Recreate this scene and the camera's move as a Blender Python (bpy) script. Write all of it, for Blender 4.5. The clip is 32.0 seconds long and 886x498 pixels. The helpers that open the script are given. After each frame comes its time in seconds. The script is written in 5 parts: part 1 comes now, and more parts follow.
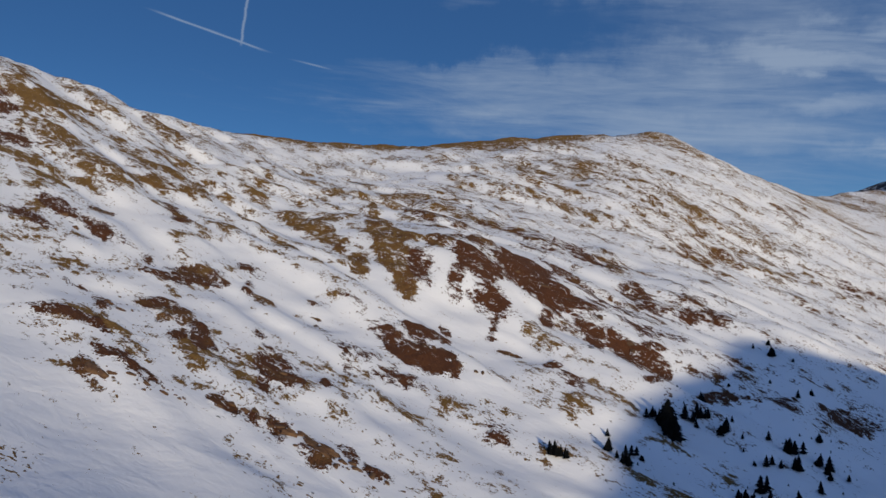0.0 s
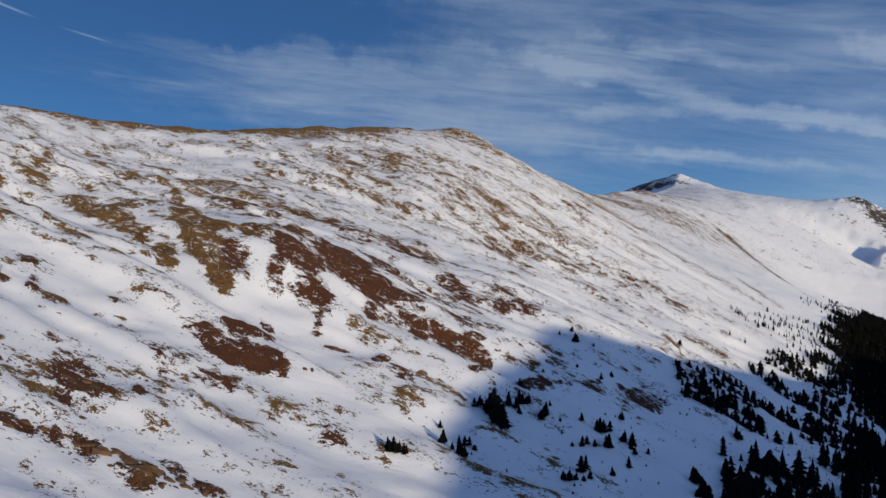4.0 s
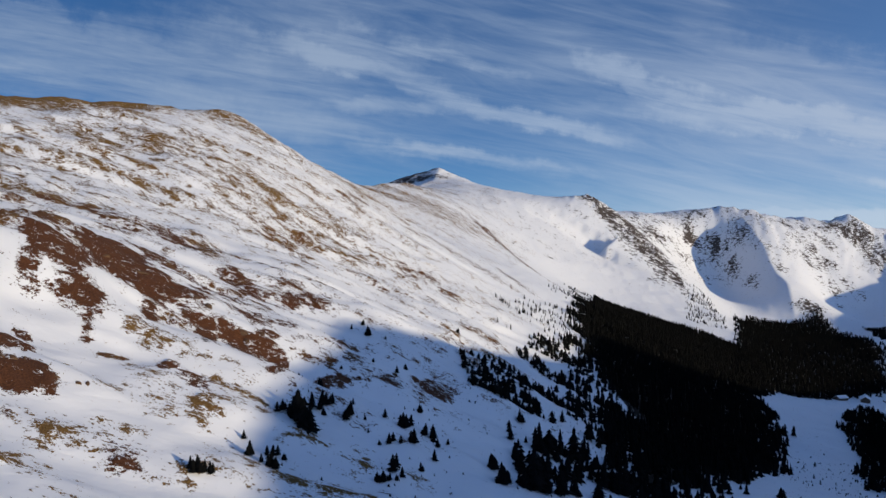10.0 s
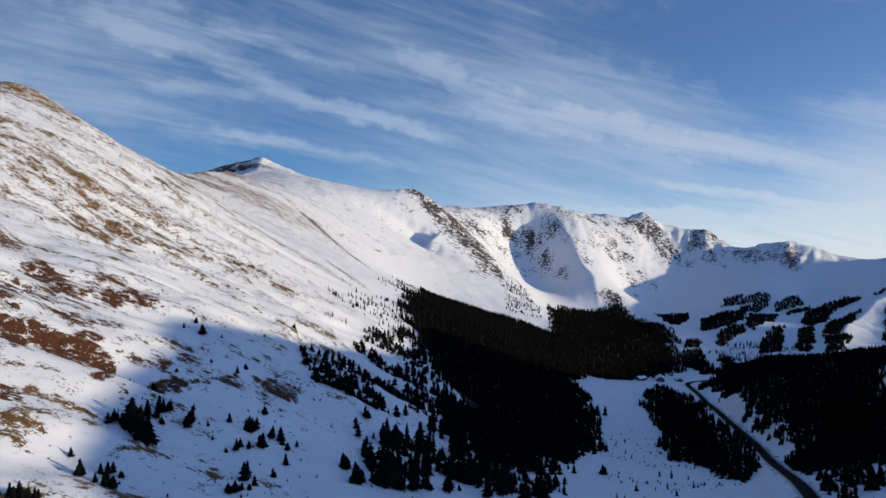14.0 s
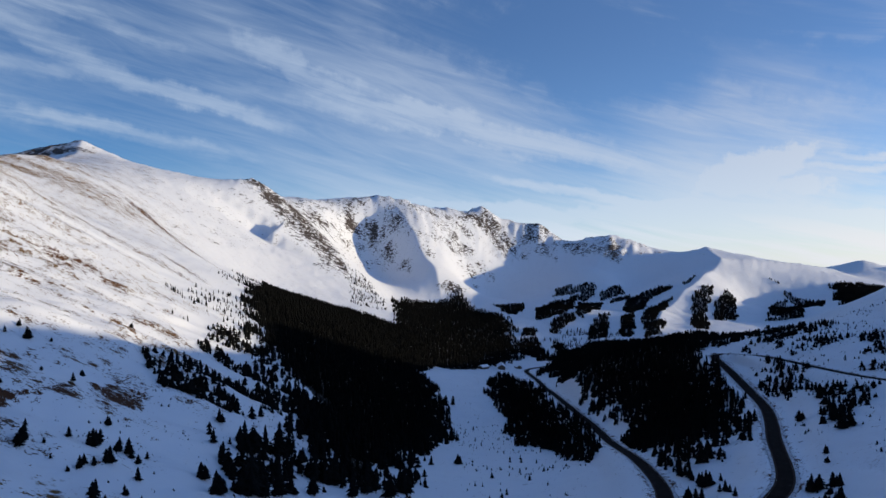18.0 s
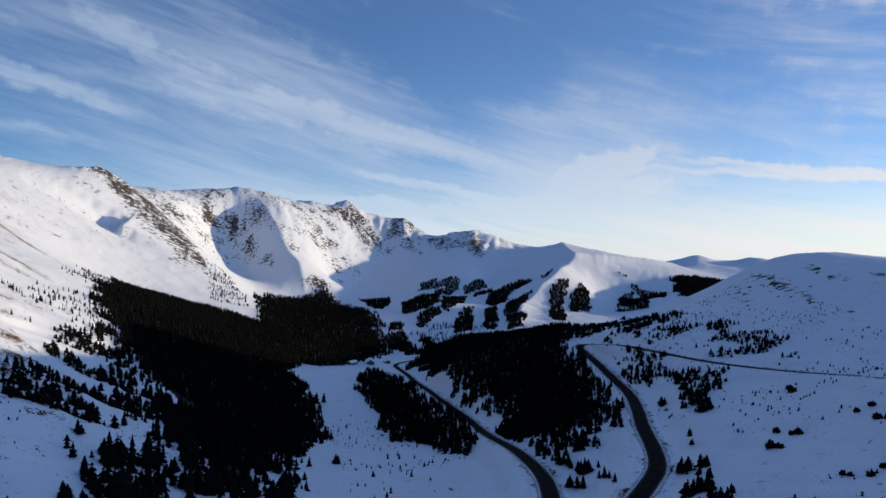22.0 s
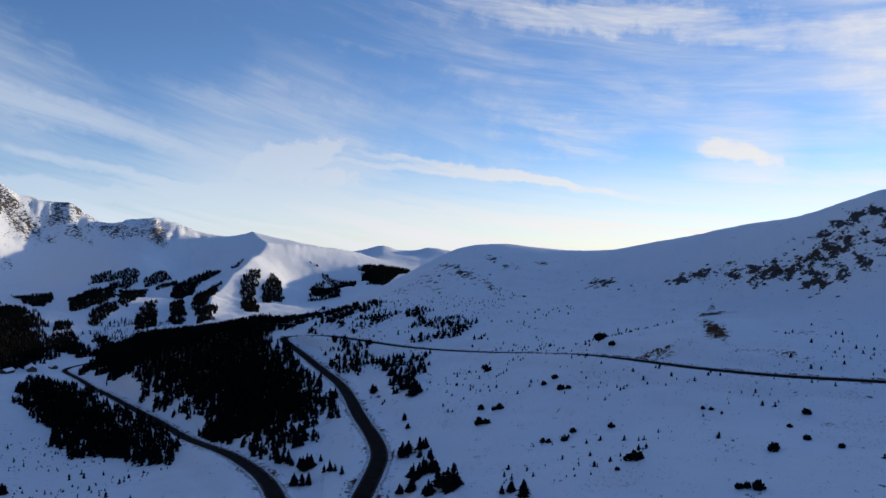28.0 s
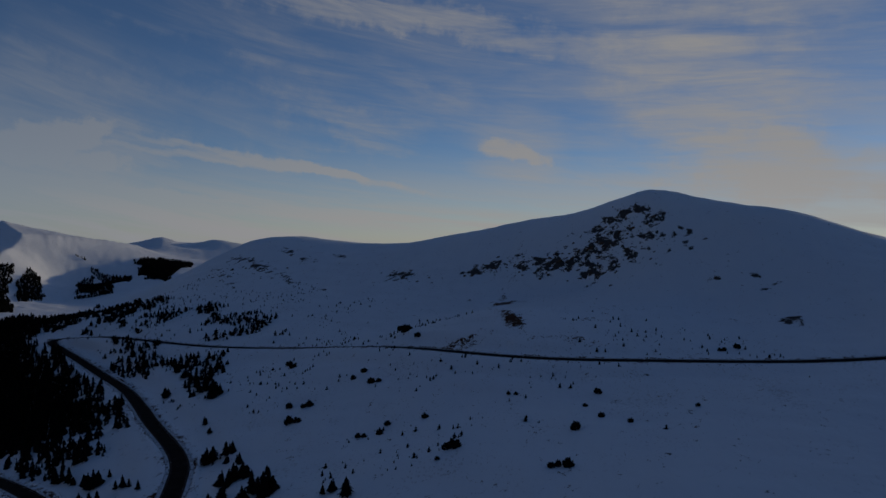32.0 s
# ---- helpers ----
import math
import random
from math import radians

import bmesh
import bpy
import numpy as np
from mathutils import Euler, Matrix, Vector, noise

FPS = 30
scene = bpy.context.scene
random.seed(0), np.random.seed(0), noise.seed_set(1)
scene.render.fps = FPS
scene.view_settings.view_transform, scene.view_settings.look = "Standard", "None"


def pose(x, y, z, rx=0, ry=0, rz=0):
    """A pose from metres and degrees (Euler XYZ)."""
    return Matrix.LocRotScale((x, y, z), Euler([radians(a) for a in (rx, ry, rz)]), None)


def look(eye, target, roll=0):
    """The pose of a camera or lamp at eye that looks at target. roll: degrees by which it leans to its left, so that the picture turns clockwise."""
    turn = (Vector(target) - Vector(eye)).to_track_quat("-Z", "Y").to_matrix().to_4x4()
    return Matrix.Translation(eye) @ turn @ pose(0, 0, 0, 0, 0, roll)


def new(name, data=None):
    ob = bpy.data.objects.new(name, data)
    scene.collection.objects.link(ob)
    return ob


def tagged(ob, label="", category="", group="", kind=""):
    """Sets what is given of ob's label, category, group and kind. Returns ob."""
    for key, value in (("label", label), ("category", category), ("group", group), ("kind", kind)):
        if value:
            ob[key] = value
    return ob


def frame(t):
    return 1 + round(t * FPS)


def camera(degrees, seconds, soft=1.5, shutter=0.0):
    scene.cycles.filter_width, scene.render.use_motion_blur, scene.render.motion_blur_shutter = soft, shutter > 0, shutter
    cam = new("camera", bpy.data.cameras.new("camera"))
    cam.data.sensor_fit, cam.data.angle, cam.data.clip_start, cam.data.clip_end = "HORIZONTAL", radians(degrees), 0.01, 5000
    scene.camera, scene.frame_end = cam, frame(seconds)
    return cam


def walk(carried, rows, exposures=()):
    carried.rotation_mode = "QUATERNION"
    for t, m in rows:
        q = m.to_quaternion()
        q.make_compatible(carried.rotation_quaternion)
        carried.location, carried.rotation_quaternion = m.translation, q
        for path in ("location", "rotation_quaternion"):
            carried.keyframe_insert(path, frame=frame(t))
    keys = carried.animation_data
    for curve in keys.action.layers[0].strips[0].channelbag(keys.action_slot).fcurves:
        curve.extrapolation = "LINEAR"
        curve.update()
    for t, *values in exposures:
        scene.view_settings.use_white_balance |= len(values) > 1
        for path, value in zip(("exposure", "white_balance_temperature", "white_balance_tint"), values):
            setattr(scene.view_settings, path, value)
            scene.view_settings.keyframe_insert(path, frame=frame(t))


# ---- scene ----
cam = camera(64.31, 32.0)
# seconds; metres east, north and up from the first eye; yaw, pitch and roll in degrees
ROWS = [
    (0.0, -0.00, -0.00, -0.00, 0.00, 2.52, -1.19),
    (0.5, -1.65, 1.38, -0.09, -2.57, 2.48, -1.12),
    (1.0, -3.24, 2.76, -0.16, -5.29, 2.47, -1.06),
    (1.5, -4.75, 4.15, -0.21, -7.13, 2.44, -0.99),
    (2.0, -6.15, 5.52, -0.22, -8.35, 2.40, -0.97),
    (2.5, -7.44, 6.90, -0.22, -10.76, 2.35, -0.94),
    (3.0, -8.71, 8.31, -0.22, -13.24, 2.28, -0.87),
    (3.5, -9.92, 9.75, -0.18, -14.64, 2.21, -0.83),
    (5.5, -14.38, 15.63, 0.25, -22.48, 1.91, -0.71),
    (6.0, -15.37, 17.15, 0.41, -23.87, 1.86, -0.65),
    (6.5, -16.23, 18.65, 0.57, -24.86, 1.80, -0.65),
    (7.0, -17.04, 20.13, 0.73, -26.03, 1.75, -0.66),
    (7.5, -17.89, 21.61, 0.88, -27.50, 1.72, -0.64),
    (8.0, -18.77, 23.09, 1.04, -28.90, 1.68, -0.60),
    (8.5, -19.66, 24.64, 1.22, -30.52, 1.63, -0.61),
    (9.0, -20.48, 26.27, 1.38, -32.01, 1.60, -0.59),
    (9.5, -21.25, 27.92, 1.53, -33.68, 1.55, -0.55),
    (10.0, -21.95, 29.62, 1.68, -35.55, 1.51, -0.54),
    (10.5, -22.61, 31.38, 1.85, -37.40, 1.45, -0.56),
    (11.0, -23.23, 33.14, 2.00, -39.02, 1.40, -0.56),
    (11.5, -23.84, 34.89, 2.09, -40.70, 1.33, -0.50),
    (12.0, -24.43, 36.62, 2.11, -42.55, 1.27, -0.51),
    (12.5, -25.01, 38.33, 2.10, -44.38, 1.21, -0.49),
    (13.0, -25.55, 40.02, 2.06, -46.04, 1.16, -0.49),
    (13.5, -26.06, 41.69, 2.01, -47.82, 1.09, -0.50),
    (14.0, -26.52, 43.32, 2.03, -49.85, 1.05, -0.48),
    (14.5, -26.91, 44.89, 2.10, -51.67, 0.95, -0.43),
    (16.5, -28.12, 51.05, 2.68, -58.00, 0.71, -0.42),
    (17.0, -28.26, 52.66, 2.79, -59.68, 0.65, -0.44),
    (17.5, -28.30, 54.40, 2.86, -61.23, 0.58, -0.40),
    (18.0, -28.25, 56.21, 2.93, -62.73, 0.53, -0.41),
    (18.5, -28.12, 58.03, 2.95, -64.11, 0.46, -0.43),
    (19.0, -27.91, 59.85, 2.97, -65.43, 0.40, -0.47),
    (19.5, -27.67, 61.61, 2.99, -66.71, 0.37, -0.48),
    (20.0, -27.43, 63.34, 3.02, -67.99, 0.31, -0.49),
    (20.5, -27.19, 65.02, 3.10, -69.28, 0.28, -0.49),
    (21.0, -26.94, 66.66, 3.18, -70.62, 0.24, -0.49),
    (21.5, -26.67, 68.29, 3.27, -72.19, 0.21, -0.51),
    (22.0, -26.36, 69.95, 3.36, -73.83, 0.16, -0.54),
    (22.5, -26.02, 71.59, 3.43, -75.59, 0.12, -0.56),
    (23.0, -25.67, 73.20, 3.49, -77.55, 0.09, -0.57),
    (23.5, -25.26, 74.78, 3.55, -79.60, 0.06, -0.56),
    (24.0, -24.81, 76.31, 3.62, -81.60, 0.01, -0.57),
    (24.5, -24.29, 77.83, 3.67, -83.60, -0.03, -0.59),
    (25.0, -23.71, 79.34, 3.72, -85.72, -0.07, -0.60),
    (25.5, -23.05, 80.83, 3.77, -87.85, -0.16, -0.67),
    (27.5, -20.10, 86.53, 4.18, -96.85, -0.33, -0.81),
    (28.0, -19.31, 87.89, 4.27, -98.80, -0.36, -0.84),
    (28.5, -18.49, 89.18, 4.35, -100.78, -0.40, -0.85),
    (29.0, -17.62, 90.43, 4.41, -102.97, -0.44, -0.87),
    (29.5, -16.72, 91.65, 4.43, -105.37, -0.47, -0.89),
    (30.0, -15.81, 92.83, 4.43, -107.46, -0.51, -0.94),
    (30.5, -14.90, 93.96, 4.43, -109.43, -0.56, -1.00),
    (31.0, -14.01, 95.04, 4.44, -111.48, -0.60, -1.01),
    (31.5, -13.10, 96.10, 4.50, -113.52, -0.65, -1.08),
    (32.0, -12.18, 97.13, 4.58, -115.78, -0.69, -1.09),
]
EXPOSURES = [(0.0, -0.30), (6.0, -0.20), (14.0, 0.02), (20.0, 0.08), (26.0, 0.08), (31.65, 0.02), (31.8, -0.55), (31.9, -1.0), (32.0, -1.6)]
walk(cam, [(t, pose(x, y, z, 90 + pitch, roll, yaw)) for t, x, y, z, yaw, pitch, roll in ROWS], EXPOSURES)

# ---- sky, sun ----
SUN_WAY, SUN_HEIGHT = 156.0, 5.9  # degrees clockwise from +y, and above the level
world = bpy.data.worlds.new("winter_sky")
scene.world = world
world.use_nodes = True


class Nodes:
    """Short hand for wiring a node tree."""

    def __init__(self, tree):
        self.tree = tree
        tree.nodes.clear()

    def add(self, kind, *links, **values):
        node = self.tree.nodes.new(kind)
        for key, value in values.items():
            if key.startswith("in_"):
                node.inputs[int(key[3:])].default_value = value
            elif key == "operation":
                node.operation = value
            elif key == "data_type":
                node.data_type = value
            elif key == "blend_type":
                node.blend_type = value
            elif key == "attribute_name":
                node.attribute_name = value
            elif key == "vector_type":
                node.vector_type = value
        for socket, source in links:
            self.tree.links.new(source, node.inputs[socket])
        return node

    def math(self, operation, a, b=None, c=None, clamp=False):
        node = self.tree.nodes.new("ShaderNodeMath")
        node.operation, node.use_clamp = operation, clamp
        for k, v in enumerate((a, b, c)):
            if v is None:
                continue
            if isinstance(v, (int, float)):
                node.inputs[k].default_value = v
            else:
                self.tree.links.new(v, node.inputs[k])
        return node.outputs[0]

    def span(self, value, low, high, to_low=0.0, to_high=1.0):
        node = self.tree.nodes.new("ShaderNodeMapRange")
        node.interpolation_type = "SMOOTHSTEP"
        for k, v in enumerate((value, low, high, to_low, to_high)):
            if isinstance(v, (int, float)):
                node.inputs[k].default_value = v
            else:
                self.tree.links.new(v, node.inputs[k])
        return node.outputs[0]

    def mix(self, factor, a, b):
        node = self.tree.nodes.new("ShaderNodeMix")
        node.data_type = "RGBA"
        for k, v in ((0, factor), (6, a), (7, b)):
            if isinstance(v, (int, float)):
                node.inputs[k].default_value = v
            elif isinstance(v, tuple):
                node.inputs[k].default_value = (*v, 1)
            else:
                self.tree.links.new(v, node.inputs[k])
        return node.outputs[2]

    def noise(self, vector, scale, detail=4.0, rough=0.55, warp=0.0):
        node = self.tree.nodes.new("ShaderNodeTexNoise")
        self.tree.links.new(vector, node.inputs["Vector"])
        node.inputs["Scale"].default_value, node.inputs["Detail"].default_value = scale, detail
        node.inputs["Roughness"].default_value, node.inputs["Distortion"].default_value = rough, warp
        return node.outputs[0]

    def mapping(self, vector, rotate=(0, 0, 0), size=(1, 1, 1), shift=(0, 0, 0)):
        for turned, scaled, moved in ((rotate, (1, 1, 1), (0, 0, 0)), ((0, 0, 0), size, shift)):
            node = self.tree.nodes.new("ShaderNodeMapping")
            self.tree.links.new(vector, node.inputs[0])
            node.inputs[1].default_value = moved
            node.inputs[2].default_value = [radians(a) for a in turned]
            node.inputs[3].default_value = scaled
            vector = node.outputs[0]
        return vector


CIRRUS = (
    ((0.786, 0.597, 0.162), 0.93, 0.11), ((0.888, 0.441, 0.126), 0.955, 0.10), ((0.991, 0.078, 0.113), 0.98, 0.21), ((0.930, -0.196, 0.311), 0.965, 0.03), ((0.821, -0.493, 0.288), 0.965, 0.03),
    ((0.943, -0.290, 0.162), 0.955, 0.06), ((0.667, -0.730, 0.148), 0.93, 0.04), ((0.684, -0.679, 0.267), 0.95, 0.03), ((0.845, -0.520, 0.123), 0.996, 0.14), ((0.890, -0.430, 0.200), 0.975, -0.05), ((0.40, 0.86, 0.30), 0.95, 0.10), ((0.234, 0.931, 0.250), 0.94, 0.06),
    ((0.961, -0.132, 0.243), 0.96, -0.03), ((0.965, 0.095, 0.246), 0.95, -0.03), ((-0.414, 0.861, 0.296), 0.88, -0.16), ((0.851, 0.448, 0.274), 0.96, -0.06), ((0.913, 0.290, 0.285), 0.95, -0.06),
)

# banks and gaps of the cirrus: way clockwise from +y, height, half length, half width and tilt in degrees, weight
BANKS_NORTH = (
    (50.8, 14.7, 4.5, 1.2, -30, 0.15), (28.7, 15.8, 9.6, 0.8, -13, 0.12), (41.6, 11.8, 8.1, 0.7, -11, 0.12), (37.5, 9, 8.6, 0.5, -7, 0.12), (41.1, 12.1, 8.2, 0.7, -15, 0.12), (35.7, 16.7, 4.7, 0.4, -11, 0.1), (35.8, 9.5, 8.2, 0.4, -7, 0.12), (6.5, 15.5, 18, 1.8, -1, 0.07), (28.1, 17.1, 6.4, 1.8, 1, 0.1), (29.2, 12.9, 4.9, 0.6, -2, 0.1), (5.1, 12.8, 27.6, 1.2, -4, 0.07), (58.7, 12.2, 5.9, 0.7, -14, 0.1), (-11.6, 18.9, 26.4, 2.2, 6, -0.14),
)
BANKS_EAST = (
    (86.7, 6.6, 3.3, 1.2, 21, 0.33), (89.6, 5.2, 1.6, 0.6, -2, 0.255), (89.1, 2.9, 11.2, 0.4, -5, 0.24), (75.2, 4.8, 8.6, 0.4, -11, 0.195), (75.5, 3.3, 19.1, 0.6, -4, 0.24), (64.4, 10.3, 13.4, 1.1, -11, 0.15), (86.3, 3.6, 13.5, 0.4, -4, 0.21), (90.9, 13.9, 13.7, 2, -10, -0.09), (70.5, 16.4, 11.2, 3.1, -14, -0.1),
)
BANKS_SOUTH = (
    (121.3, 7.2, 1.8, 0.6, -18, 0.24), (112.8, 17.6, 14.1, 1.3, -7, 0.17), (103, 5.8, 9.5, 0.4, -9, 0.28), (100.3, 5.8, 9.4, 0.35, -5, 0.24), (108.1, 9.3, 6.1, 1.8, -18, 0.1), (136.8, 11.8, 7.5, 5.8, -35, 0.11), (140.5, 6, 8.4, 2.7, -8, 0.09), (108, 12.5, 12, 2.0, -16, 0.04), (97.6, 9.8, 8.7, 2.2, -13, -0.08), (102, 3.9, 12.8, 0.9, -4, -0.1),
)


def sky_tree():
    n = Nodes(world.node_tree)
    sky = n.tree.nodes.new("ShaderNodeTexSky")
    sky.sky_type, sky.sun_disc = "NISHITA", False
    sky.sun_elevation, sky.sun_rotation = radians(SUN_HEIGHT), radians(SUN_WAY)
    sky.altitude, sky.air_density, sky.dust_density, sky.ozone_density = 3600, 1.0, 0.6, 1.5
    place = n.add("ShaderNodeTexCoord").outputs["Generated"]
    cut = n.add("ShaderNodeSeparateXYZ", (0, place))
    x, y, z = cut.outputs
    round_way = n.math("ARCTAN2", x, y)
    lean = n.math("MULTIPLY_ADD", round_way, 0.15, n.math("MULTIPLY", n.math("SINE", n.math("MULTIPLY", round_way, 2.6)), -0.046))
    flat = n.add("ShaderNodeCombineXYZ", (0, round_way), (1, n.math("ADD", z, lean))).outputs[0]
    # high cirrus in long bands that lean across the valley
    bands = n.noise(n.mapping(flat, (0, 0, 0), (1.5, 11.0, 1), (3.1, 1.7, 0)), 1.0, 6, 0.55, 0.5)
    wisps = n.noise(n.mapping(flat, (0, 0, 3), (4.5, 36.0, 1), (0.4, 5.2, 0)), 1.0, 9, 0.62, 0.8)
    fibre = n.noise(n.mapping(flat, (0, 0, -3), (9.0, 110.0, 1), (2.0, 1.0, 0)), 1.0, 6, 0.6, 0.5)
    sheet = n.noise(n.mapping(flat, (0, 0, 0), (1.1, 4.0, 1), (7.0, 2.0, 0)), 1.0, 3, 0.5)
    cover = n.math("ADD", n.math("ADD", n.math("MULTIPLY", bands, 0.48), n.math("MULTIPLY", fibre, 0.12)), n.math("ADD", n.math("MULTIPLY", wisps, 0.36), n.math("MULTIPLY", sheet, 0.24)))
    sun = n.add("ShaderNodeVectorMath", (0, place), operation="DOT_PRODUCT")
    a, h = radians(SUN_WAY), radians(SUN_HEIGHT)
    sun.inputs[1].default_value = (math.sin(a) * math.cos(h), math.cos(a) * math.cos(h), math.sin(h))
    toward = sun.outputs["Value"]
    near_sun = n.span(toward, 0.30, 1.0)
    half_sky = n.span(toward, -1.0, 0.35)
    # where the cirrus lies thicker or thinner: way, edge, weight
    broad = 0.0
    for way, edge, weight in CIRRUS:
        bank = n.add("ShaderNodeVectorMath", (0, place), operation="DOT_PRODUCT")
        bank.inputs[1].default_value = way
        broad = n.math("ADD", broad, n.math("MULTIPLY", n.span(bank.outputs["Value"], edge, 1.0), weight))
    stir_x, stir_y = (n.math("SUBTRACT", n.noise(n.mapping(place, (0, 0, 0), (1, 1, 1), (s, s, 0)), 13.0, 6, 0.62), 0.5) for s in (0.0, 4.0))
    ragged = n.math("MULTIPLY_ADD", wisps, 1.6, n.math("MULTIPLY_ADD", fibre, 1.0, -0.30))
    for way, rise, length, width, tilt, weight in BANKS_NORTH + BANKS_EAST + BANKS_SOUTH:
        a, h, k = radians(way), radians(rise), radians(tilt)
        middle = Vector((math.sin(a) * math.cos(h), math.cos(a) * math.cos(h), math.sin(h)))
        east, up = Vector((math.cos(a), -math.sin(a), 0)), Vector((-math.sin(a) * math.sin(h), -math.cos(a) * math.sin(h), math.cos(h)))
        offs = []
        for axis, size, stir in ((east * math.cos(k) + up * math.sin(k), length, stir_x), (up * math.cos(k) - east * math.sin(k), width, stir_y)):
            dot = n.add("ShaderNodeVectorMath", (0, place), operation="DOT_PRODUCT")
            dot.inputs[1].default_value = axis
            off = n.math("MULTIPLY_ADD", stir, min(3.2, 9.0 / size), n.math("DIVIDE", dot.outputs["Value"], radians(size) * 1.35))
            offs.append(n.math("MULTIPLY", off, off))
        front = n.add("ShaderNodeVectorMath", (0, place), operation="DOT_PRODUCT")
        front.inputs[1].default_value = middle
        bank = n.math("MULTIPLY", n.span(n.math("ADD", *offs), 1.0, 0.0), n.math("GREATER_THAN", front.outputs["Value"], 0.0))
        broad = n.math("MULTIPLY_ADD", n.math("MULTIPLY", bank, ragged), weight, broad)
    veil = n.math("ADD", cover, n.math("ADD", n.math("MULTIPLY", near_sun, 0.015), broad))
    low = n.math("MULTIPLY", n.span(z, 0.13, 0.05), n.math("ADD", 0.4, half_sky))
    cloud = n.math("MULTIPLY", n.span(n.math("ADD", veil, n.math("MULTIPLY", low, 0.08)), 0.50, 1.00), n.math("MULTIPLY", n.math("ADD", 0.66, n.math("MULTIPLY", near_sun, 0.30)), n.span(z, 0.95, 0.60)))
    haze = n.span(z, 0.15, 0.0)
    layers = n.span(n.math("ADD", n.noise(n.mapping(flat, (0, 0, 0), (1.6, 34.0, 1), (1.3, 0.2, 0)), 1.0, 5, 0.55, 0.4), n.math("MULTIPLY", n.math("SUBTRACT", fibre, 0.5), 0.4)), 0.34, 0.62, 0.68, 1.15)
    haze = n.math("MULTIPLY", haze, layers)
    white = n.math("MAXIMUM", cloud, n.math("MULTIPLY", haze, n.math("ADD", 0.46, n.math("MULTIPLY", half_sky, 0.42))))
    # two old vapour trails
    for pole, start, stop, width in (((-0.9425, -0.3164, 0.1077), 0.300, 0.375, 0.0013), ((-0.3222, 0.2138, -0.9222), 0.296, 0.333, 0.0011), ((-0.2328, 0.2422, -0.9419), 0.280, 0.293, 0.0009)):
        side = n.add("ShaderNodeVectorMath", (0, place), operation="DOT_PRODUCT")
        side.inputs[1].default_value = pole
        off = n.math("ABSOLUTE", n.math("ADD", side.outputs["Value"], n.math("MULTIPLY", n.math("SUBTRACT", wisps, 0.5), 0.006)))
        trail = n.math("MULTIPLY", n.span(off, width * 2.2, 0.0), n.math("MULTIPLY", n.math("MULTIPLY", n.span(z, start, start + 0.008), n.span(z, stop, stop - 0.008)), n.math("MULTIPLY", n.span(y, 0.84, 0.88), n.span(x, -0.12, -0.16))))
        white = n.math("MAXIMUM", white, n.math("MULTIPLY", trail, 0.5))
    glow = n.math("MULTIPLY", n.math("ADD", n.math("ADD", 5.1, n.math("MULTIPLY", half_sky, 1.5)), n.math("MULTIPLY", near_sun, 1.2)), n.math("MULTIPLY", n.span(z, 0.30, 0.95, 1.0, 0.65), n.span(z, 0.0, 0.16, 1.14, 1.0)))
    lit = n.add("ShaderNodeVectorMath", (0, n.mix(n.span(toward, -0.45, 0.9), (0.73, 0.90, 1.15), (1.0, 0.97, 0.95))), operation="SCALE")
    n.tree.links.new(glow, lit.inputs["Scale"])
    deep = n.add("ShaderNodeVectorMath", (0, sky.outputs[0]), operation="MULTIPLY")
    n.tree.links.new(n.mix(half_sky, SKY_TINT, (0.83, 0.97, 1.27)), deep.inputs[1])
    brighter = n.add("ShaderNodeVectorMath", (0, deep.outputs[0]), operation="SCALE")
    n.tree.links.new(n.math("MULTIPLY", n.math("ADD", 0.75, n.math("MULTIPLY", half_sky, 0.98)), n.span(z, 0.25, 0.7, 0.88, 1.2)), brighter.inputs["Scale"])
    deep = brighter
    ground = n.add("ShaderNodeBackground", (0, n.mix(white, deep.outputs[0], lit.outputs[0])))
    ground.inputs[1].default_value = SKY_POWER
    n.add("ShaderNodeOutputWorld", (0, ground.outputs[0]))


SKY_POWER, SKY_TINT = 0.107, (0.53, 0.93, 1.42)
sky_tree()
sun = new("sun", bpy.data.lights.new("sun", "SUN"))
sun.data.energy, sun.data.angle, sun.data.color = 4.0, radians(0.6), (1.0, 0.84, 0.585)
a, h = radians(SUN_WAY), radians(SUN_HEIGHT)
sun.matrix_world = look((0, 0, 900), (-900 * math.sin(a) * math.cos(h), -900 * math.cos(a) * math.cos(h), 900 - 900 * math.sin(h)))
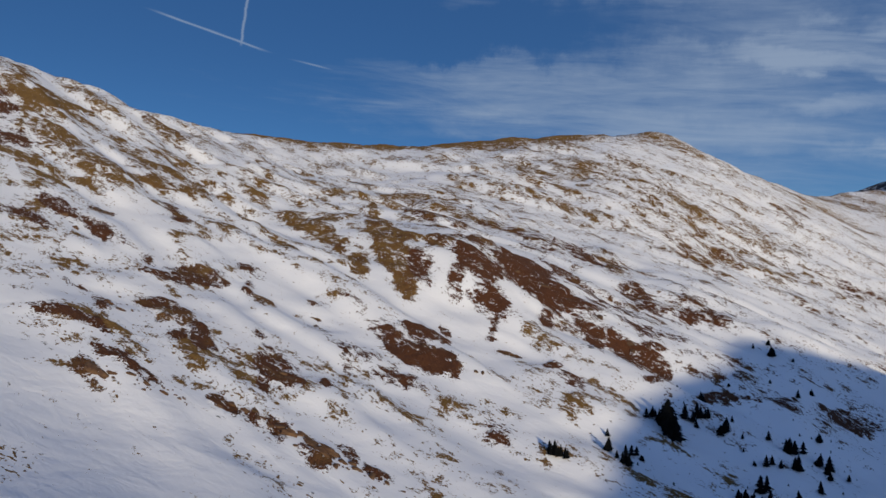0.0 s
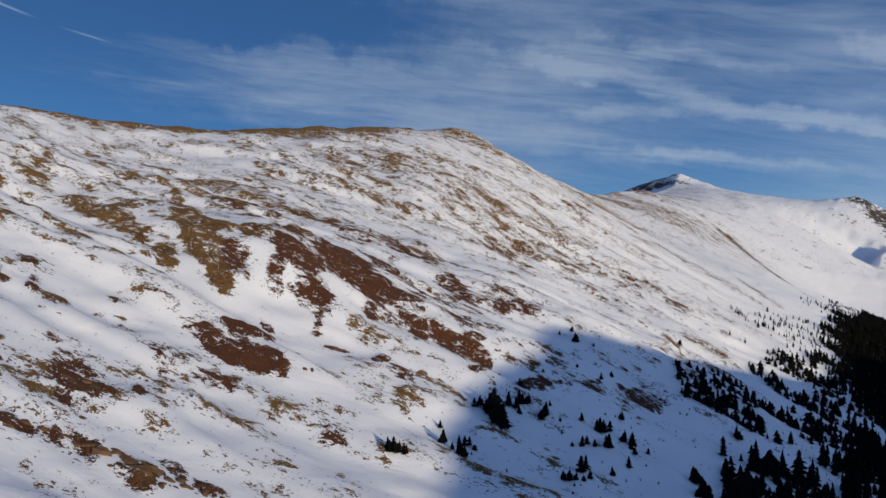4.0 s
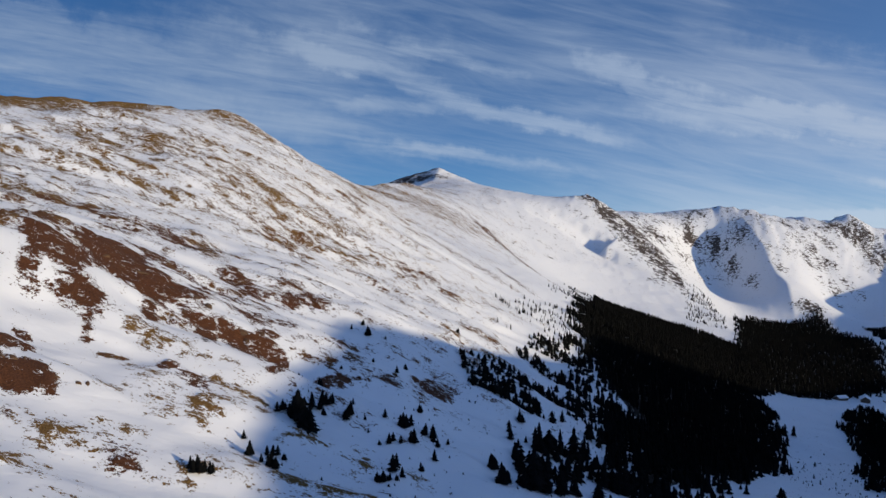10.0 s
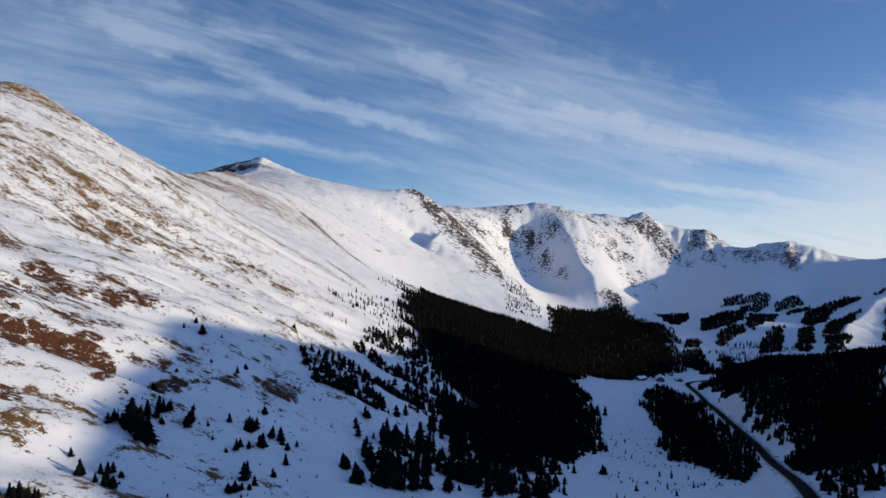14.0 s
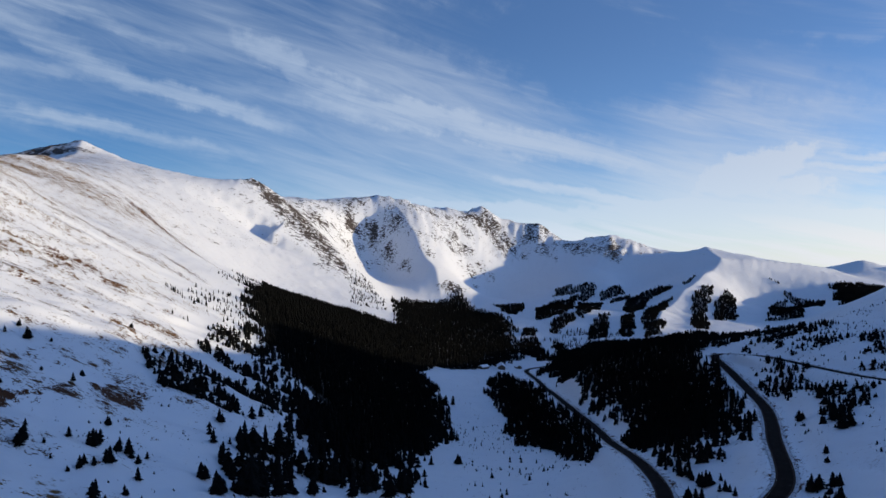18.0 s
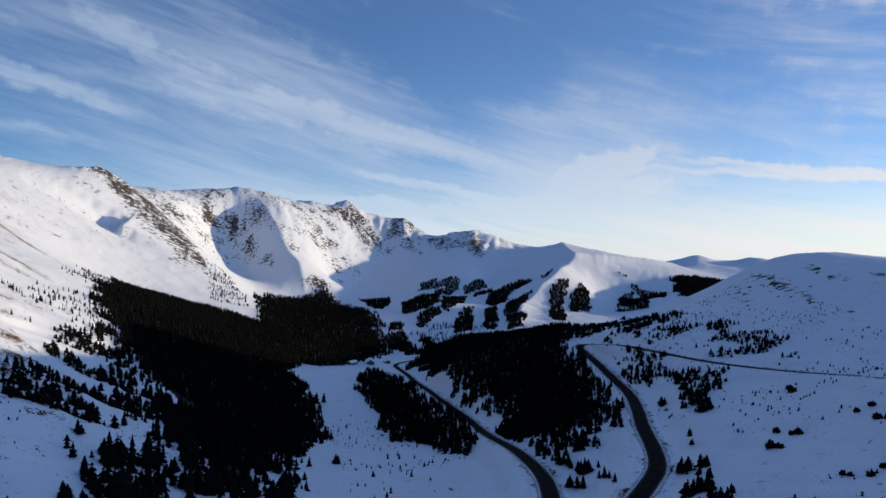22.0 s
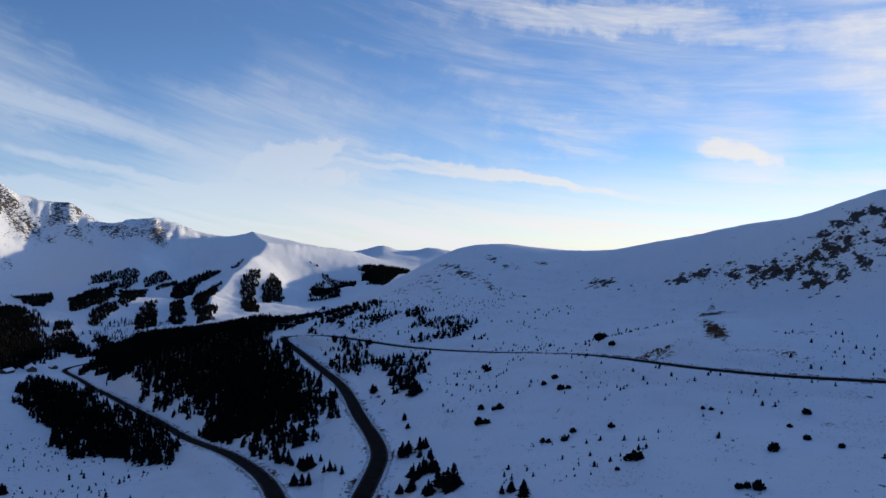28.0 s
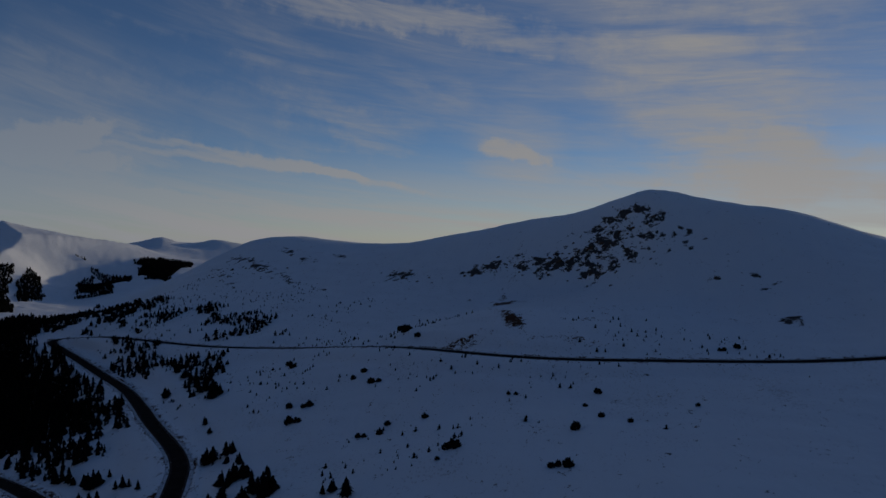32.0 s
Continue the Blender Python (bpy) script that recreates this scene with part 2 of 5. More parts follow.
# ---- the lie of the land: crest, spur, slope and valley lines in metres ----
LINES = {
    "crest_left": [(-380, 300, 118), (-330, 400, 138), (-303, 471, 143), (-295, 568, 148), (-276, 729, 154), (-237, 868, 163), (-142, 939, 163), (-23, 1010, 187),
                   (71, 1068, 205), (154, 1109, 224), (286, 1135, 241), (373, 1162, 243)],
    "shoulder_left": [(465, 1246, 227), (602, 1374, 207), (806, 1553, 189), (1108, 1792, 240), (1309, 2154, 283), (1587, 2390, 336), (1786, 2617, 402), (1870, 2710, 452)],
    "hump_side": [(490, 1139, 172), (629, 1194, 132), (760, 1300, 110)],
    "peak_hollow": [(1330, 2420, 235), (1500, 2640, 285), (1620, 2760, 330)],
    "spur_wall": [(3091, 1947, 279), (2960, 1800, 152), (2883, 1702, 72), (2706, 1506, -60), (2586, 1412, -165)],
    "bowl": [(2900, 1960, 95), (2790, 1850, -45), (2650, 1700, -120), (2480, 1550, -150)],
    "spur_crag": [(2170, 2072, 306), (2195, 1905, 185), (2189, 1754, 85), (2139, 1569, -30), (2055, 1426, -90), (1900, 1250, -145)],
    "couloirs": [(3560, 1500, 60), (3400, 1400, -40), (3250, 1300, -90)],
    "crest_basin": [(1568, 2855, 359), (1727, 2819, 417), (1878, 2720, 457), (1970, 2590, 394), (2072, 2376, 333), (2133, 2182, 302), (2170, 2072, 306),
                    (2276, 2031, 252), (2370, 2094, 226), (2695, 2087, 208), (2955, 2067, 261), (3091, 1947, 279), (3208, 1844, 245), (3432, 1740, 216)],
    "crest_wall": [(3679, 1683, 262), (3780, 1570, 197), (3836, 1422, 184), (3876, 1303, 104), (3850, 1031, 123), (3842, 839, 61), (3812, 784, 35), (3702, 506, 43)],
    "spur_ski": [(3702, 506, 43), (3361, 398, -31), (3100, 430, -80), (2843, 473, -132), (2435, 489, -192), (1940, 418, -205)],
    "ski_hollows": [(3194, 775, -128), (2850, 720, -172), (2500, 700, -192)],
    "ski_west": [(3270, 250, -122), (3180, 213, -178), (3060, 190, -216), (2560, 200, -212)],
    "spur_west": [(3361, 398, -31), (3470, 295, -25), (3776, 71, -40), (3973, -73, -63)],
    "crest_far": [(4400, 200, -75), (4576, -5, -86), (4665, -247, -21), (4654, -376, -64), (4687, -527, -33), (4655, -741, -60), (4600, -1000, -70)],
    "crest_right": [(960, 60, -84), (982, 34, -66), (1030, -1, -53), (1075, -47, -27), (1097, -103, -7), (1075, -162, 5), (996, -222, 0), (918, -265, -3), (839, -298, 5),
                    (784, -320, 14), (676, -348, 30), (565, -366, 45), (511, -368, 52.5), (483, -383, 43), (441, -410, 39), (387, -428, 29), (328, -445, 8),
                    (250, -470, 5), (120, -500, 12), (-100, -520, 10), (-400, -480, 0)],
    "behind_right": [(1400, -300, -130), (1200, -600, -130), (800, -700, -90), (500, -800, -90), (0, -900, -110)],
    "behind_left": [(-700, 900, 60), (-400, 1300, 60), (200, 1500, 120), (700, 2000, 60), (1200, 2700, 130), (1700, 3500, 150), (2800, 3200, 50), (3900, 2400, 40), (4500, 1400, -30)],
    "hill_side": [(-300, 300, 85), (-218, 335, 70), (-142, 218, 0), (-100, 150, -24), (-71, 109, -36)],
    "hill_upper": [(-140, 640, 92), (-40, 560, 62), (54, 617, 66), (184, 678, 75), (186, 731, 107), (237, 969, 196)],
    "hill_middle": [(-110, 400, 38), (-38, 395, 26), (12, 379, 16), (58, 358, -18), (196, 396, -33), (238, 622, 19), (277, 665, 34), (349, 636, -3), (477, 627, -45), (558, 598, -81)],
    "hill_low": [(-42, 181, -42), (-6, 269, -31), (19, 231, -50), (48, 299, -35), (91, 276, -56), (142, 285, -67), (199, 342, -60), (267, 328, -86)],
    "hill_foot": [(-60, 112, -37), (-20, 150, -56), (60, 217, -63), (109, 242, -72), (190, 250, -92), (330, 330, -112), (470, 420, -135)],
    "basin_foot": [(650, 700, -75), (900, 900, -60), (1390, 1307, -79), (1700, 1500, -30), (1900, 1740, 58)],
    "basin_base": [(800, 560, -165), (1100, 700, -185), (1445, 894, -186), (2192, 1397, -165), (2525, 1421, -178), (2983, 1396, -184), (3164, 899, -71)],
    "valley": [(150, 100, -90), (300, 180, -122), (430, 245, -148), (570, 320, -174), (720, 400, -193), (1000, 470, -207), (1220, 574, -220), (1657, 692, -229), (2369, 770, -175)],
    "bank": [(400, 120, -112), (548, 224, -158), (720, 300, -180), (1000, 410, -200)],
    "shelf": [(560, 110, -110), (640, 120, -104), (714, 133, -99), (907, 230, -112), (960, 320, -140)],
    "right_low": [(120, -40, -60), (198, -60, -63), (216, -19, -70), (276, -17, -77), (326, 14, -86), (430, 39, -90)],
    "right_middle": [(236, -99, -61), (381, -136, -38), (494, -113, -66), (688, -13, -64)],
    "right_upper": [(503, -307, -24), (702, -186, -32), (909, -70, -24)],
    "right_face": [(330, -300, -40), (200, -250, -48), (0, -250, -45)],
    "far_valley": [(1300, 110, -165), (1750, 80, -185), (2300, 60, -212), (2930, -60, -150), (3465, -193, -131), (4000, -300, -120)],
    "wood_back": [(1150, 210, -139), (1400, 250, -173), (1613, 270, -175), (1700, 400, -200)],
    "pass": [(-350, 0, 30), (-180, 40, -5), (-85, 75, -22), (0, 0, -58), (60, -60, -60), (0, -120, -55)],
    "rim": [(-2500, -2500, 0), (-2500, 500, 100), (-1500, 3000, 100), (-500, 5000, 0), (2500, 5000, 0), (5500, 2800, -80), (5700, 0, -140), (5000, -2500, -140), (1500, -4500, -120)],
}


def hashed(i, j, seed):
    h = (i * 374761393 + j * 668265263 + seed * 974634777) & 0xFFFFFFFF
    h = ((h ^ (h >> 13)) * 1274126177) & 0xFFFFFFFF
    return ((h ^ (h >> 16)) & 0xFFFF) / 65535.0


def grain(x, y, size, seed):
    """Smooth value noise, -1 to 1."""
    u, v = x / size, y / size
    i, j = np.floor(u).astype(np.int64), np.floor(v).astype(np.int64)
    a, b = u - i, v - j
    a, b = a * a * a * (a * (a * 6 - 15) + 10), b * b * b * (b * (b * 6 - 15) + 10)
    low = hashed(i, j, seed) * (1 - a) + hashed(i + 1, j, seed) * a
    high = hashed(i, j + 1, seed) * (1 - a) + hashed(i + 1, j + 1, seed) * a
    return (low * (1 - b) + high * b) * 2 - 1


def line_points():
    out = []
    for line in LINES.values():
        for p, q in zip(line, line[1:]):
            p, q = np.array(p, float), np.array(q, float)
            step = max(45.0, 0.09 * np.hypot(*p[:2]))
            n = max(1, int(np.hypot(*(q - p)[:2]) / step))
            out += [p + (q - p) * k / n for k in range(n)]
        out.append(np.array(line[-1], float))
    kept = []
    for p in out:
        if all(abs(p[0] - q[0]) + abs(p[1] - q[1]) > 6 + 0.01 * np.hypot(p[0], p[1]) for q in kept):
            kept.append(p)
    return np.array(kept)


POINTS = line_points()
SOFT = 6.0 + 0.02 * np.hypot(POINTS[:, 0], POINTS[:, 1])


def kernel(x, y):
    return np.sqrt((x[:, None] - POINTS[:, 0]) ** 2 + (y[:, None] - POINTS[:, 1]) ** 2 + SOFT ** 2)


def land_weights():
    n = len(POINTS)
    m = np.zeros((n + 1, n + 1))
    m[:n, :n] = kernel(POINTS[:, 0], POINTS[:, 1])
    m[:n, :n] -= np.eye(n) * 1.5
    m[:n, n] = m[n, :n] = 1
    return np.linalg.solve(m, np.append(POINTS[:, 2], 0))


WEIGHTS = land_weights()


def land(x, y):
    """The land's large forms, with no roughness."""
    x, y = np.atleast_1d(np.asarray(x, float)).ravel(), np.atleast_1d(np.asarray(y, float)).ravel()
    out = np.empty(len(x))
    for k in range(0, len(x), 20000):
        s = slice(k, k + 20000)
        out[s] = kernel(x[s], y[s]) @ WEIGHTS[:-1] + WEIGHTS[-1]
    return out


# ---- woods: polygons on the plan ----
MAIN_WOOD = [(480, 540), (583, 610), (700, 720), (818, 832), (1100, 1060), (1390, 1300), (1472, 1236), (1540, 1100), (1513, 933), (1250, 760), (961, 593), (879, 557), (802, 482), (643, 404), (450, 295), (403, 301), (266, 246), (255, 255), (237, 264), (314, 322), (478, 451), (512, 504), (560, 570)]
UPPER_WOOD = [(2290, 1440), (2459, 1404), (2695, 1366), (2300, 1050), (1985, 852), (1466, 620), (1250, 600), (1080, 640), (1000, 620), (1250, 800), (1480, 960), (1900, 1230)]
SPUR_WOOD = [(1200, 480), (1300, 500), (1477, 560), (1766, 520), (1613, 247), (1200, 190), (900, 165), (770, 150), (690, 140), (604, 118), (500, 108), (420, 122), (470, 145), (616, 200), (740, 258), (894, 330), (1020, 395)]
STRIP_WOOD = [(1172, 554), (1013, 513), (766, 386), (618, 313), (534, 240), (446, 187), (527, 205), (684, 270), (946, 394), (1092, 470)]


def inside(x, y, poly):
    hit = np.zeros(len(x), bool)
    for (x0, y0), (x1, y1) in zip(poly, poly[1:] + poly[:1]):
        cross = (y0 > y) != (y1 > y)
        hit ^= cross & (x < (x1 - x0) * (y - y0) / (y1 - y0 + 1e-9) + x0)
    return hit

# ---- materials ----
def material(name):
    m = bpy.data.materials.new(name)
    m.use_nodes = True
    return m, Nodes(m.node_tree)


def finish(n, colour, rough, normal=None, **more):
    shader = n.add("ShaderNodeBsdfPrincipled")
    for socket, v in (("Base Color", colour), ("Roughness", rough), ("Normal", normal)):
        if v is None:
            continue
        if isinstance(v, (int, float)):
            shader.inputs[socket].default_value = v
        elif isinstance(v, tuple):
            shader.inputs[socket].default_value = (*v, 1)
        else:
            n.tree.links.new(v, shader.inputs[socket])
    for key, v in more.items():
        shader.inputs[key].default_value = v
    n.add("ShaderNodeOutputMaterial", (0, shader.outputs[0]))
    return shader


def bump(n, height, strength, distance):
    node = n.add("ShaderNodeBump", ("Height", height))
    node.inputs["Strength"].default_value, node.inputs["Distance"].default_value = strength, distance
    return node.outputs[0]


def ground_material():
    m, n = material("snowy_mountain_ground")
    place = n.add("ShaderNodeTexCoord").outputs["Object"]
    bare = n.add("ShaderNodeAttribute", attribute_name="bare").outputs["Fac"]
    red = n.add("ShaderNodeAttribute", attribute_name="red").outputs["Fac"]
    crag = n.add("ShaderNodeAttribute", attribute_name="crag").outputs["Fac"]
    # patches that the wind has swept clear, drawn out along the slope
    along = n.mapping(place, (0, 0, 33), (0.7, 1.0, 0.9))
    small = n.noise(along, 0.42, 5, 0.68, 0.3)
    tuft = n.noise(place, 1.6, 3, 0.6)
    clump = n.noise(n.mapping(place, (0, 0, 33), (0.7, 1.0, 1.0)), 0.13, 4, 0.6, 0.5)
    fray = n.math("ADD", n.math("MULTIPLY", n.math("SUBTRACT", small, 0.5), 2.0), n.math("MULTIPLY", n.math("SUBTRACT", tuft, 0.5), 1.3))
    fray = n.math("ADD", fray, n.math("MULTIPLY", n.math("SUBTRACT", clump, 0.5), 1.2))
    open_ground = n.span(n.math("ADD", bare, fray), 0.46, 0.54)
    # stones and tufts that just break the surface, in drifts
    zone = n.noise(n.mapping(place, (0, 0, 33), (0.6, 1.0, 1.0)), 0.045, 3, 0.6)
    dots = n.noise(n.mapping(place, (0, 0, 33), (0.55, 1.0, 1.0)), 0.95, 2, 0.5)
    speck = n.span(n.math("ADD", dots, n.math("MULTIPLY", n.math("SUBTRACT", zone, 0.5), 0.55)), 0.66, 0.71)
    open_ground = n.math("MAXIMUM", open_ground, n.math("MULTIPLY", speck, n.span(bare, 0.01, 0.05)))
    # crags: rock showing through on steep ground
    chip = n.noise(n.mapping(place, (0, 0, 25), (0.7, 1, 1.3)), 0.085, 9, 0.72, 0.3)
    rock = n.span(n.math("ADD", crag, n.math("MULTIPLY", n.math("SUBTRACT", chip, 0.5), 2.8)), 0.46, 0.54)
    tint = n.noise(place, 0.16, 5, 0.6)
    fine = n.noise(place, 2.3, 4, 0.7)
    straw = n.mix(n.span(fine, 0.3, 0.7), (0.085, 0.044, 0.013), (0.34, 0.192, 0.058))
    scree = n.mix(n.span(fine, 0.3, 0.7), (0.032, 0.012, 0.006), (0.18, 0.068, 0.027))
    near_black = n.mix(fine, (0.008, 0.006, 0.004), (0.030, 0.022, 0.014))
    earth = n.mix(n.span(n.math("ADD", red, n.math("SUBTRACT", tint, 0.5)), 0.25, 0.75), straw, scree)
    earth = n.mix(n.span(red, 1.05, 1.4), earth, near_black)
    grey = n.mix(n.span(fine, 0.25, 0.75), (0.030, 0.025, 0.024), (0.125, 0.101, 0.090))
    drift = n.noise(n.mapping(place, (0, 0, 40), (0.3, 1.0, 1)), 0.06, 4, 0.5)
    snow = n.mix(drift, (0.80, 0.82, 0.86), (0.88, 0.885, 0.90))
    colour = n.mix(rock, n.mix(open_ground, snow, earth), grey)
    cover = n.math("MAXIMUM", open_ground, rock)
    ripple = n.math("ADD", n.math("MULTIPLY", n.noise(n.mapping(place, (0, 0, 20), (0.5, 1.0, 1)), 0.22, 5, 0.6, 0.6), 0.7), n.math("MULTIPLY", n.noise(place, 0.06, 4, 0.55, 0.3), 1.6))
    relief = n.math("ADD", n.math("MULTIPLY", ripple, 0.45), n.math("MULTIPLY", n.math("MULTIPLY", fine, cover), 0.9))
    shader = finish(n, colour, 0.8, bump(n, relief, 0.8, 1.2))
    n.tree.links.new(n.span(cover, 0, 1, 0.62, 0.95), shader.inputs["Roughness"])
    shader.inputs["Specular IOR Level"].default_value = 0.25
    return m


# ---- ground ----
# swept patches: x, y, half length, half width, turn in degrees, how bare, how red
STRAW_BANDS_WEST = [
    (-229, 415, 28.7, 11.5, 88, 0.8, 0.2), (-214, 414, 17.3, 13.4, -89, 0.6, 0.2), (-196, 360, 18.9, 10.6, -75, 0.55, 0.25), (-196, 409, 22, 9.1, 87, 0.6, 0.25), (-181, 405, 21.2, 15, -85, 0.6, 0.25), (-178, 346, 13.8, 9.7, 69, 0.55, 0.3), (-162, 387, 21.8, 12.6, 73, 0.6, 0.3),
    (-166, 348, 9.9, 9.5, 74, 0.6, 0.35), (-151, 362, 15.9, 13.9, -89, 0.6, 0.35), (-137, 398, 31.1, 7, -75, 0.55, 0.35), (-127, 333, 14.1, 4.3, -50, 0.5, 0.6), (-117, 438, 23.6, 10.8, -59, 0.65, 0.25), (-79, 401, 34.9, 9.4, -61, 0.75, 0.35),
]
STRAW_BANDS_EAST = [
    (-59, 377, 23.3, 6.8, -64, 0.7, 0.4), (-107, 367, 11.6, 7, 83, 0.6, 0.3), (-151, 482, 17.6, 7, -77, 0.6, 0.3), (-138, 490, 18.9, 5.9, -85, 0.6, 0.3), (-128, 516, 28.1, 3.8, -82, 0.6, 0.3), (-232, 368, 18.8, 4.2, -55, 0.7, 0.9), (-206, 336, 10.5, 7.8, -52, 0.65, 0.85),
    (-256, 432, 32.3, 8.6, -20, 0.55, 0.4), (-220, 523, 59.5, 19.4, -45, 0.6, 0.4),
]
RED_BANDS_WEST = [
    (-153, 282, 12.8, 4.8, -31, 0.75, 0.85), (-139, 279, 11.3, 4.9, -24, 0.85, 0.9), (-155, 264, 8.1, 3.5, -21, 0.8, 0.95), (-147, 301, 5.9, 3.7, 57, 0.7, 0.6), (-127, 277, 5.1, 2.8, -66, 0.6, 0.7), (-113, 271, 6.1, 2.7, -68, 0.75, 0.7), (-97, 275, 11.6, 7.5, 36, 0.7, 0.7),
    (-97, 278, 8, 5.1, -82, 0.8, 0.5), (-102, 263, 7.9, 4.5, 32, 0.7, 0.8), (-86, 303, 12.9, 5.4, -21, 0.55, 0.8), (-77, 280, 7.7, 2.6, -82, 0.8, 0.9), (-69, 275, 6.5, 4.1, -77, 0.8, 0.5), (-52, 287, 6.6, 4.4, -7, 0.5, 0.6),
]
RED_BANDS_EAST = [
    (-120, 203, 8.1, 2.4, -16, 0.7, 0.9), (-106, 202, 7.3, 2.2, -8, 0.75, 0.9), (-97, 200, 5.3, 1.6, -41, 0.5, 0.9), (-118, 226, 6.2, 2.4, -5, 0.55, 0.7), (-105, 220, 6.9, 3.4, -53, 0.75, 0.7), (-95, 235, 6.2, 5.3, 42, 0.7, 0.6), (-89, 227, 5.6, 2.6, -71, 0.7, 0.5),
    (-85, 231, 6.8, 3.1, -65, 0.7, 0.6), (-81, 217, 4.6, 2.8, 85, 0.55, 0.7), (-76, 222, 9, 2.7, -67, 0.75, 0.8), (-70, 217, 4, 1.3, -56, 0.7, 0.8),
]
NEAR_OUTCROPS_WEST = [
    (-88, 177, 9.4, 2.7, -49, 0.9, 0.6), (-90, 187, 4.8, 2.5, -39, 0.85, 0.9), (-82, 185, 7.6, 3.1, -37, 0.85, 0.85), (-74, 183, 5.2, 2.4, -39, 0.7, 0.85), (-59, 187, 3.5, 2.8, -84, 0.9, 0.6), (-55, 185, 4, 2.1, -55, 0.75, 0.8), (-42, 183, 7.2, 3.3, -86, 0.9, 0.75),
    (-47, 183, 4.6, 3.1, -36, 0.6, 0.85), (-34, 182, 7.9, 2.5, -85, 0.75, 0.85), (-30, 180, 7.3, 3.8, -89, 0.85, 0.6), (-23, 187, 4.9, 2.3, -49, 0.6, 0.85), (-15, 181, 6.2, 2.5, -39, 0.6, 0.85), (-69, 138, 3.8, 1.2, -19, 0.5, 0.7),
]
NEAR_OUTCROPS_EAST = [
    (-69, 121, 5.8, 1.7, 24, 0.45, 0.7),
]
MIDDLE_PATCHES_WEST = [
    (-50, 220, 10.2, 6, -73, 0.7, 0.7), (-52, 210, 8.6, 1.6, -80, 0.6, 0.9), (-61, 239, 6.9, 2.1, -57, 0.5, 0.8), (-36, 222, 4, 1.8, -79, 0.7, 0.8), (-48, 268, 10.6, 6.1, -38, 0.65, 0.5), (-36, 260, 7.9, 5.2, -43, 0.55, 0.7), (-34, 246, 7.5, 2.4, -73, 0.7, 0.9),
    (-35, 293, 7.6, 4.7, -40, 0.35, 0.7), (-21, 283, 8.9, 7.5, 78, 0.75, 0.8), (-9, 290, 11.5, 7.4, 17, 0.85, 1), (-9, 271, 12.9, 7.3, -32, 0.85, 1), (2, 270, 8.9, 5.2, -77, 0.8, 1), (-16, 250, 8.2, 7.3, 59, 0.55, 0.9),
]
MIDDLE_PATCHES_EAST = [
    (-27, 258, 7.6, 5.4, -69, 0.45, 0.9), (1, 305, 4.9, 2.3, -64, 0.7, 0.9), (20, 232, 7.1, 4.3, 74, 0.5, 0.85),
]
RED_SLOPES_WEST = [
    (-44, 446, 55, 3.6, -82, 0.8, 0.3), (-29, 380, 49.4, 9.5, -74, 0.95, 0.4), (-43, 354, 18.2, 5, -78, 0.85, 0.4), (-13, 354, 15.8, 9.5, -74, 0.85, 0.85), (0, 387, 32.6, 5.8, 70, 0.8, 0.5), (21, 405, 23.3, 7.4, 71, 0.75, 0.6), (10, 445, 15.1, 4.8, 84, 0.7, 0.4),
    (18, 365, 17.3, 13.2, 78, 0.8, 0.95), (44, 390, 28.7, 17.8, 73, 0.95, 1), (21, 337, 15.1, 11.8, -64, 0.75, 1), (7, 342, 13, 6.1, 82, 0.7, 1), (24, 323, 12, 2.8, 77, 0.8, 1), (59, 373, 16.2, 15.5, 53, 0.85, 1),
]
RED_SLOPES_EAST = [
    (50, 345, 12.1, 3.6, 74, 0.55, 1), (74, 357, 18.9, 8.6, -71, 0.85, 1), (87, 341, 13.7, 7.8, -54, 0.85, 1), (96, 334, 11.2, 9.5, 78, 0.8, 0.9), (105, 347, 6.4, 3.8, 41, 0.75, 0.7), (73, 336, 12.4, 3.1, -89, 0.7, 1),
]
STREAKS_WEST = [
    (87, 395, 22, 6.7, -45, 0.6, 0.9), (119, 429, 22.9, 8.9, -87, 0.7, 0.7), (94, 370, 22.6, 5.5, -43, 0.5, 0.9), (116, 366, 15.6, 5.3, -31, 0.5, 0.8), (97, 491, 24.4, 11.8, -79, 0.6, 0.7), (74, 427, 19.9, 10.2, -59, 0.5, 0.7), (147, 416, 11.7, 6.3, 43, 0.7, 0.8),
    (160, 416, 16.2, 8.6, 72, 0.4, 0.7), (29, 302, 5.4, 2.5, 14, 0.8, 0.6), (47, 298, 4.8, 2.6, 39, 0.85, 0.7), (54, 290, 6, 5, -83, 0.6, 0.8), (96, 309, 14, 3.2, 25, 0.5, 0.8), (125, 320, 11.6, 3.9, 18, 0.7, 0.8),
]
STREAKS_EAST = [
    (159, 328, 11.1, 4.7, 13, 0.75, 0.7), (195, 341, 17.4, 7.7, 21, 0.8, 0.8), (251, 632, 22.7, 19.2, 56, 0.55, 0.5), (428, 868, 52, 20.3, 49, 0.5, 0.5),
]
HUMP_PATCHES = [
    (261, 724, 30.8, 19.4, -79, 0.55, 0.3), (209, 738, 60.9, 26.4, 88, 0.45, 0.3), (144, 653, 42.8, 20.2, -76, 0.45, 0.3), (49, 649, 27.2, 14.3, -83, 0.6, 0.3), (69, 616, 32.2, 11.9, -63, 0.5, 0.35), (123, 487, 65.3, 20.8, -84, 0.42, 0.5), (208, 610, 49.6, 27.1, -75, 0.42, 0.5),
    (17, 654, 24.9, 13.5, -44, 0.6, 0.25), (124, 728, 49.2, 15.8, -34, 0.5, 0.25), (234, 849, 80.2, 39.1, -80, 0.4, 0.3),
]
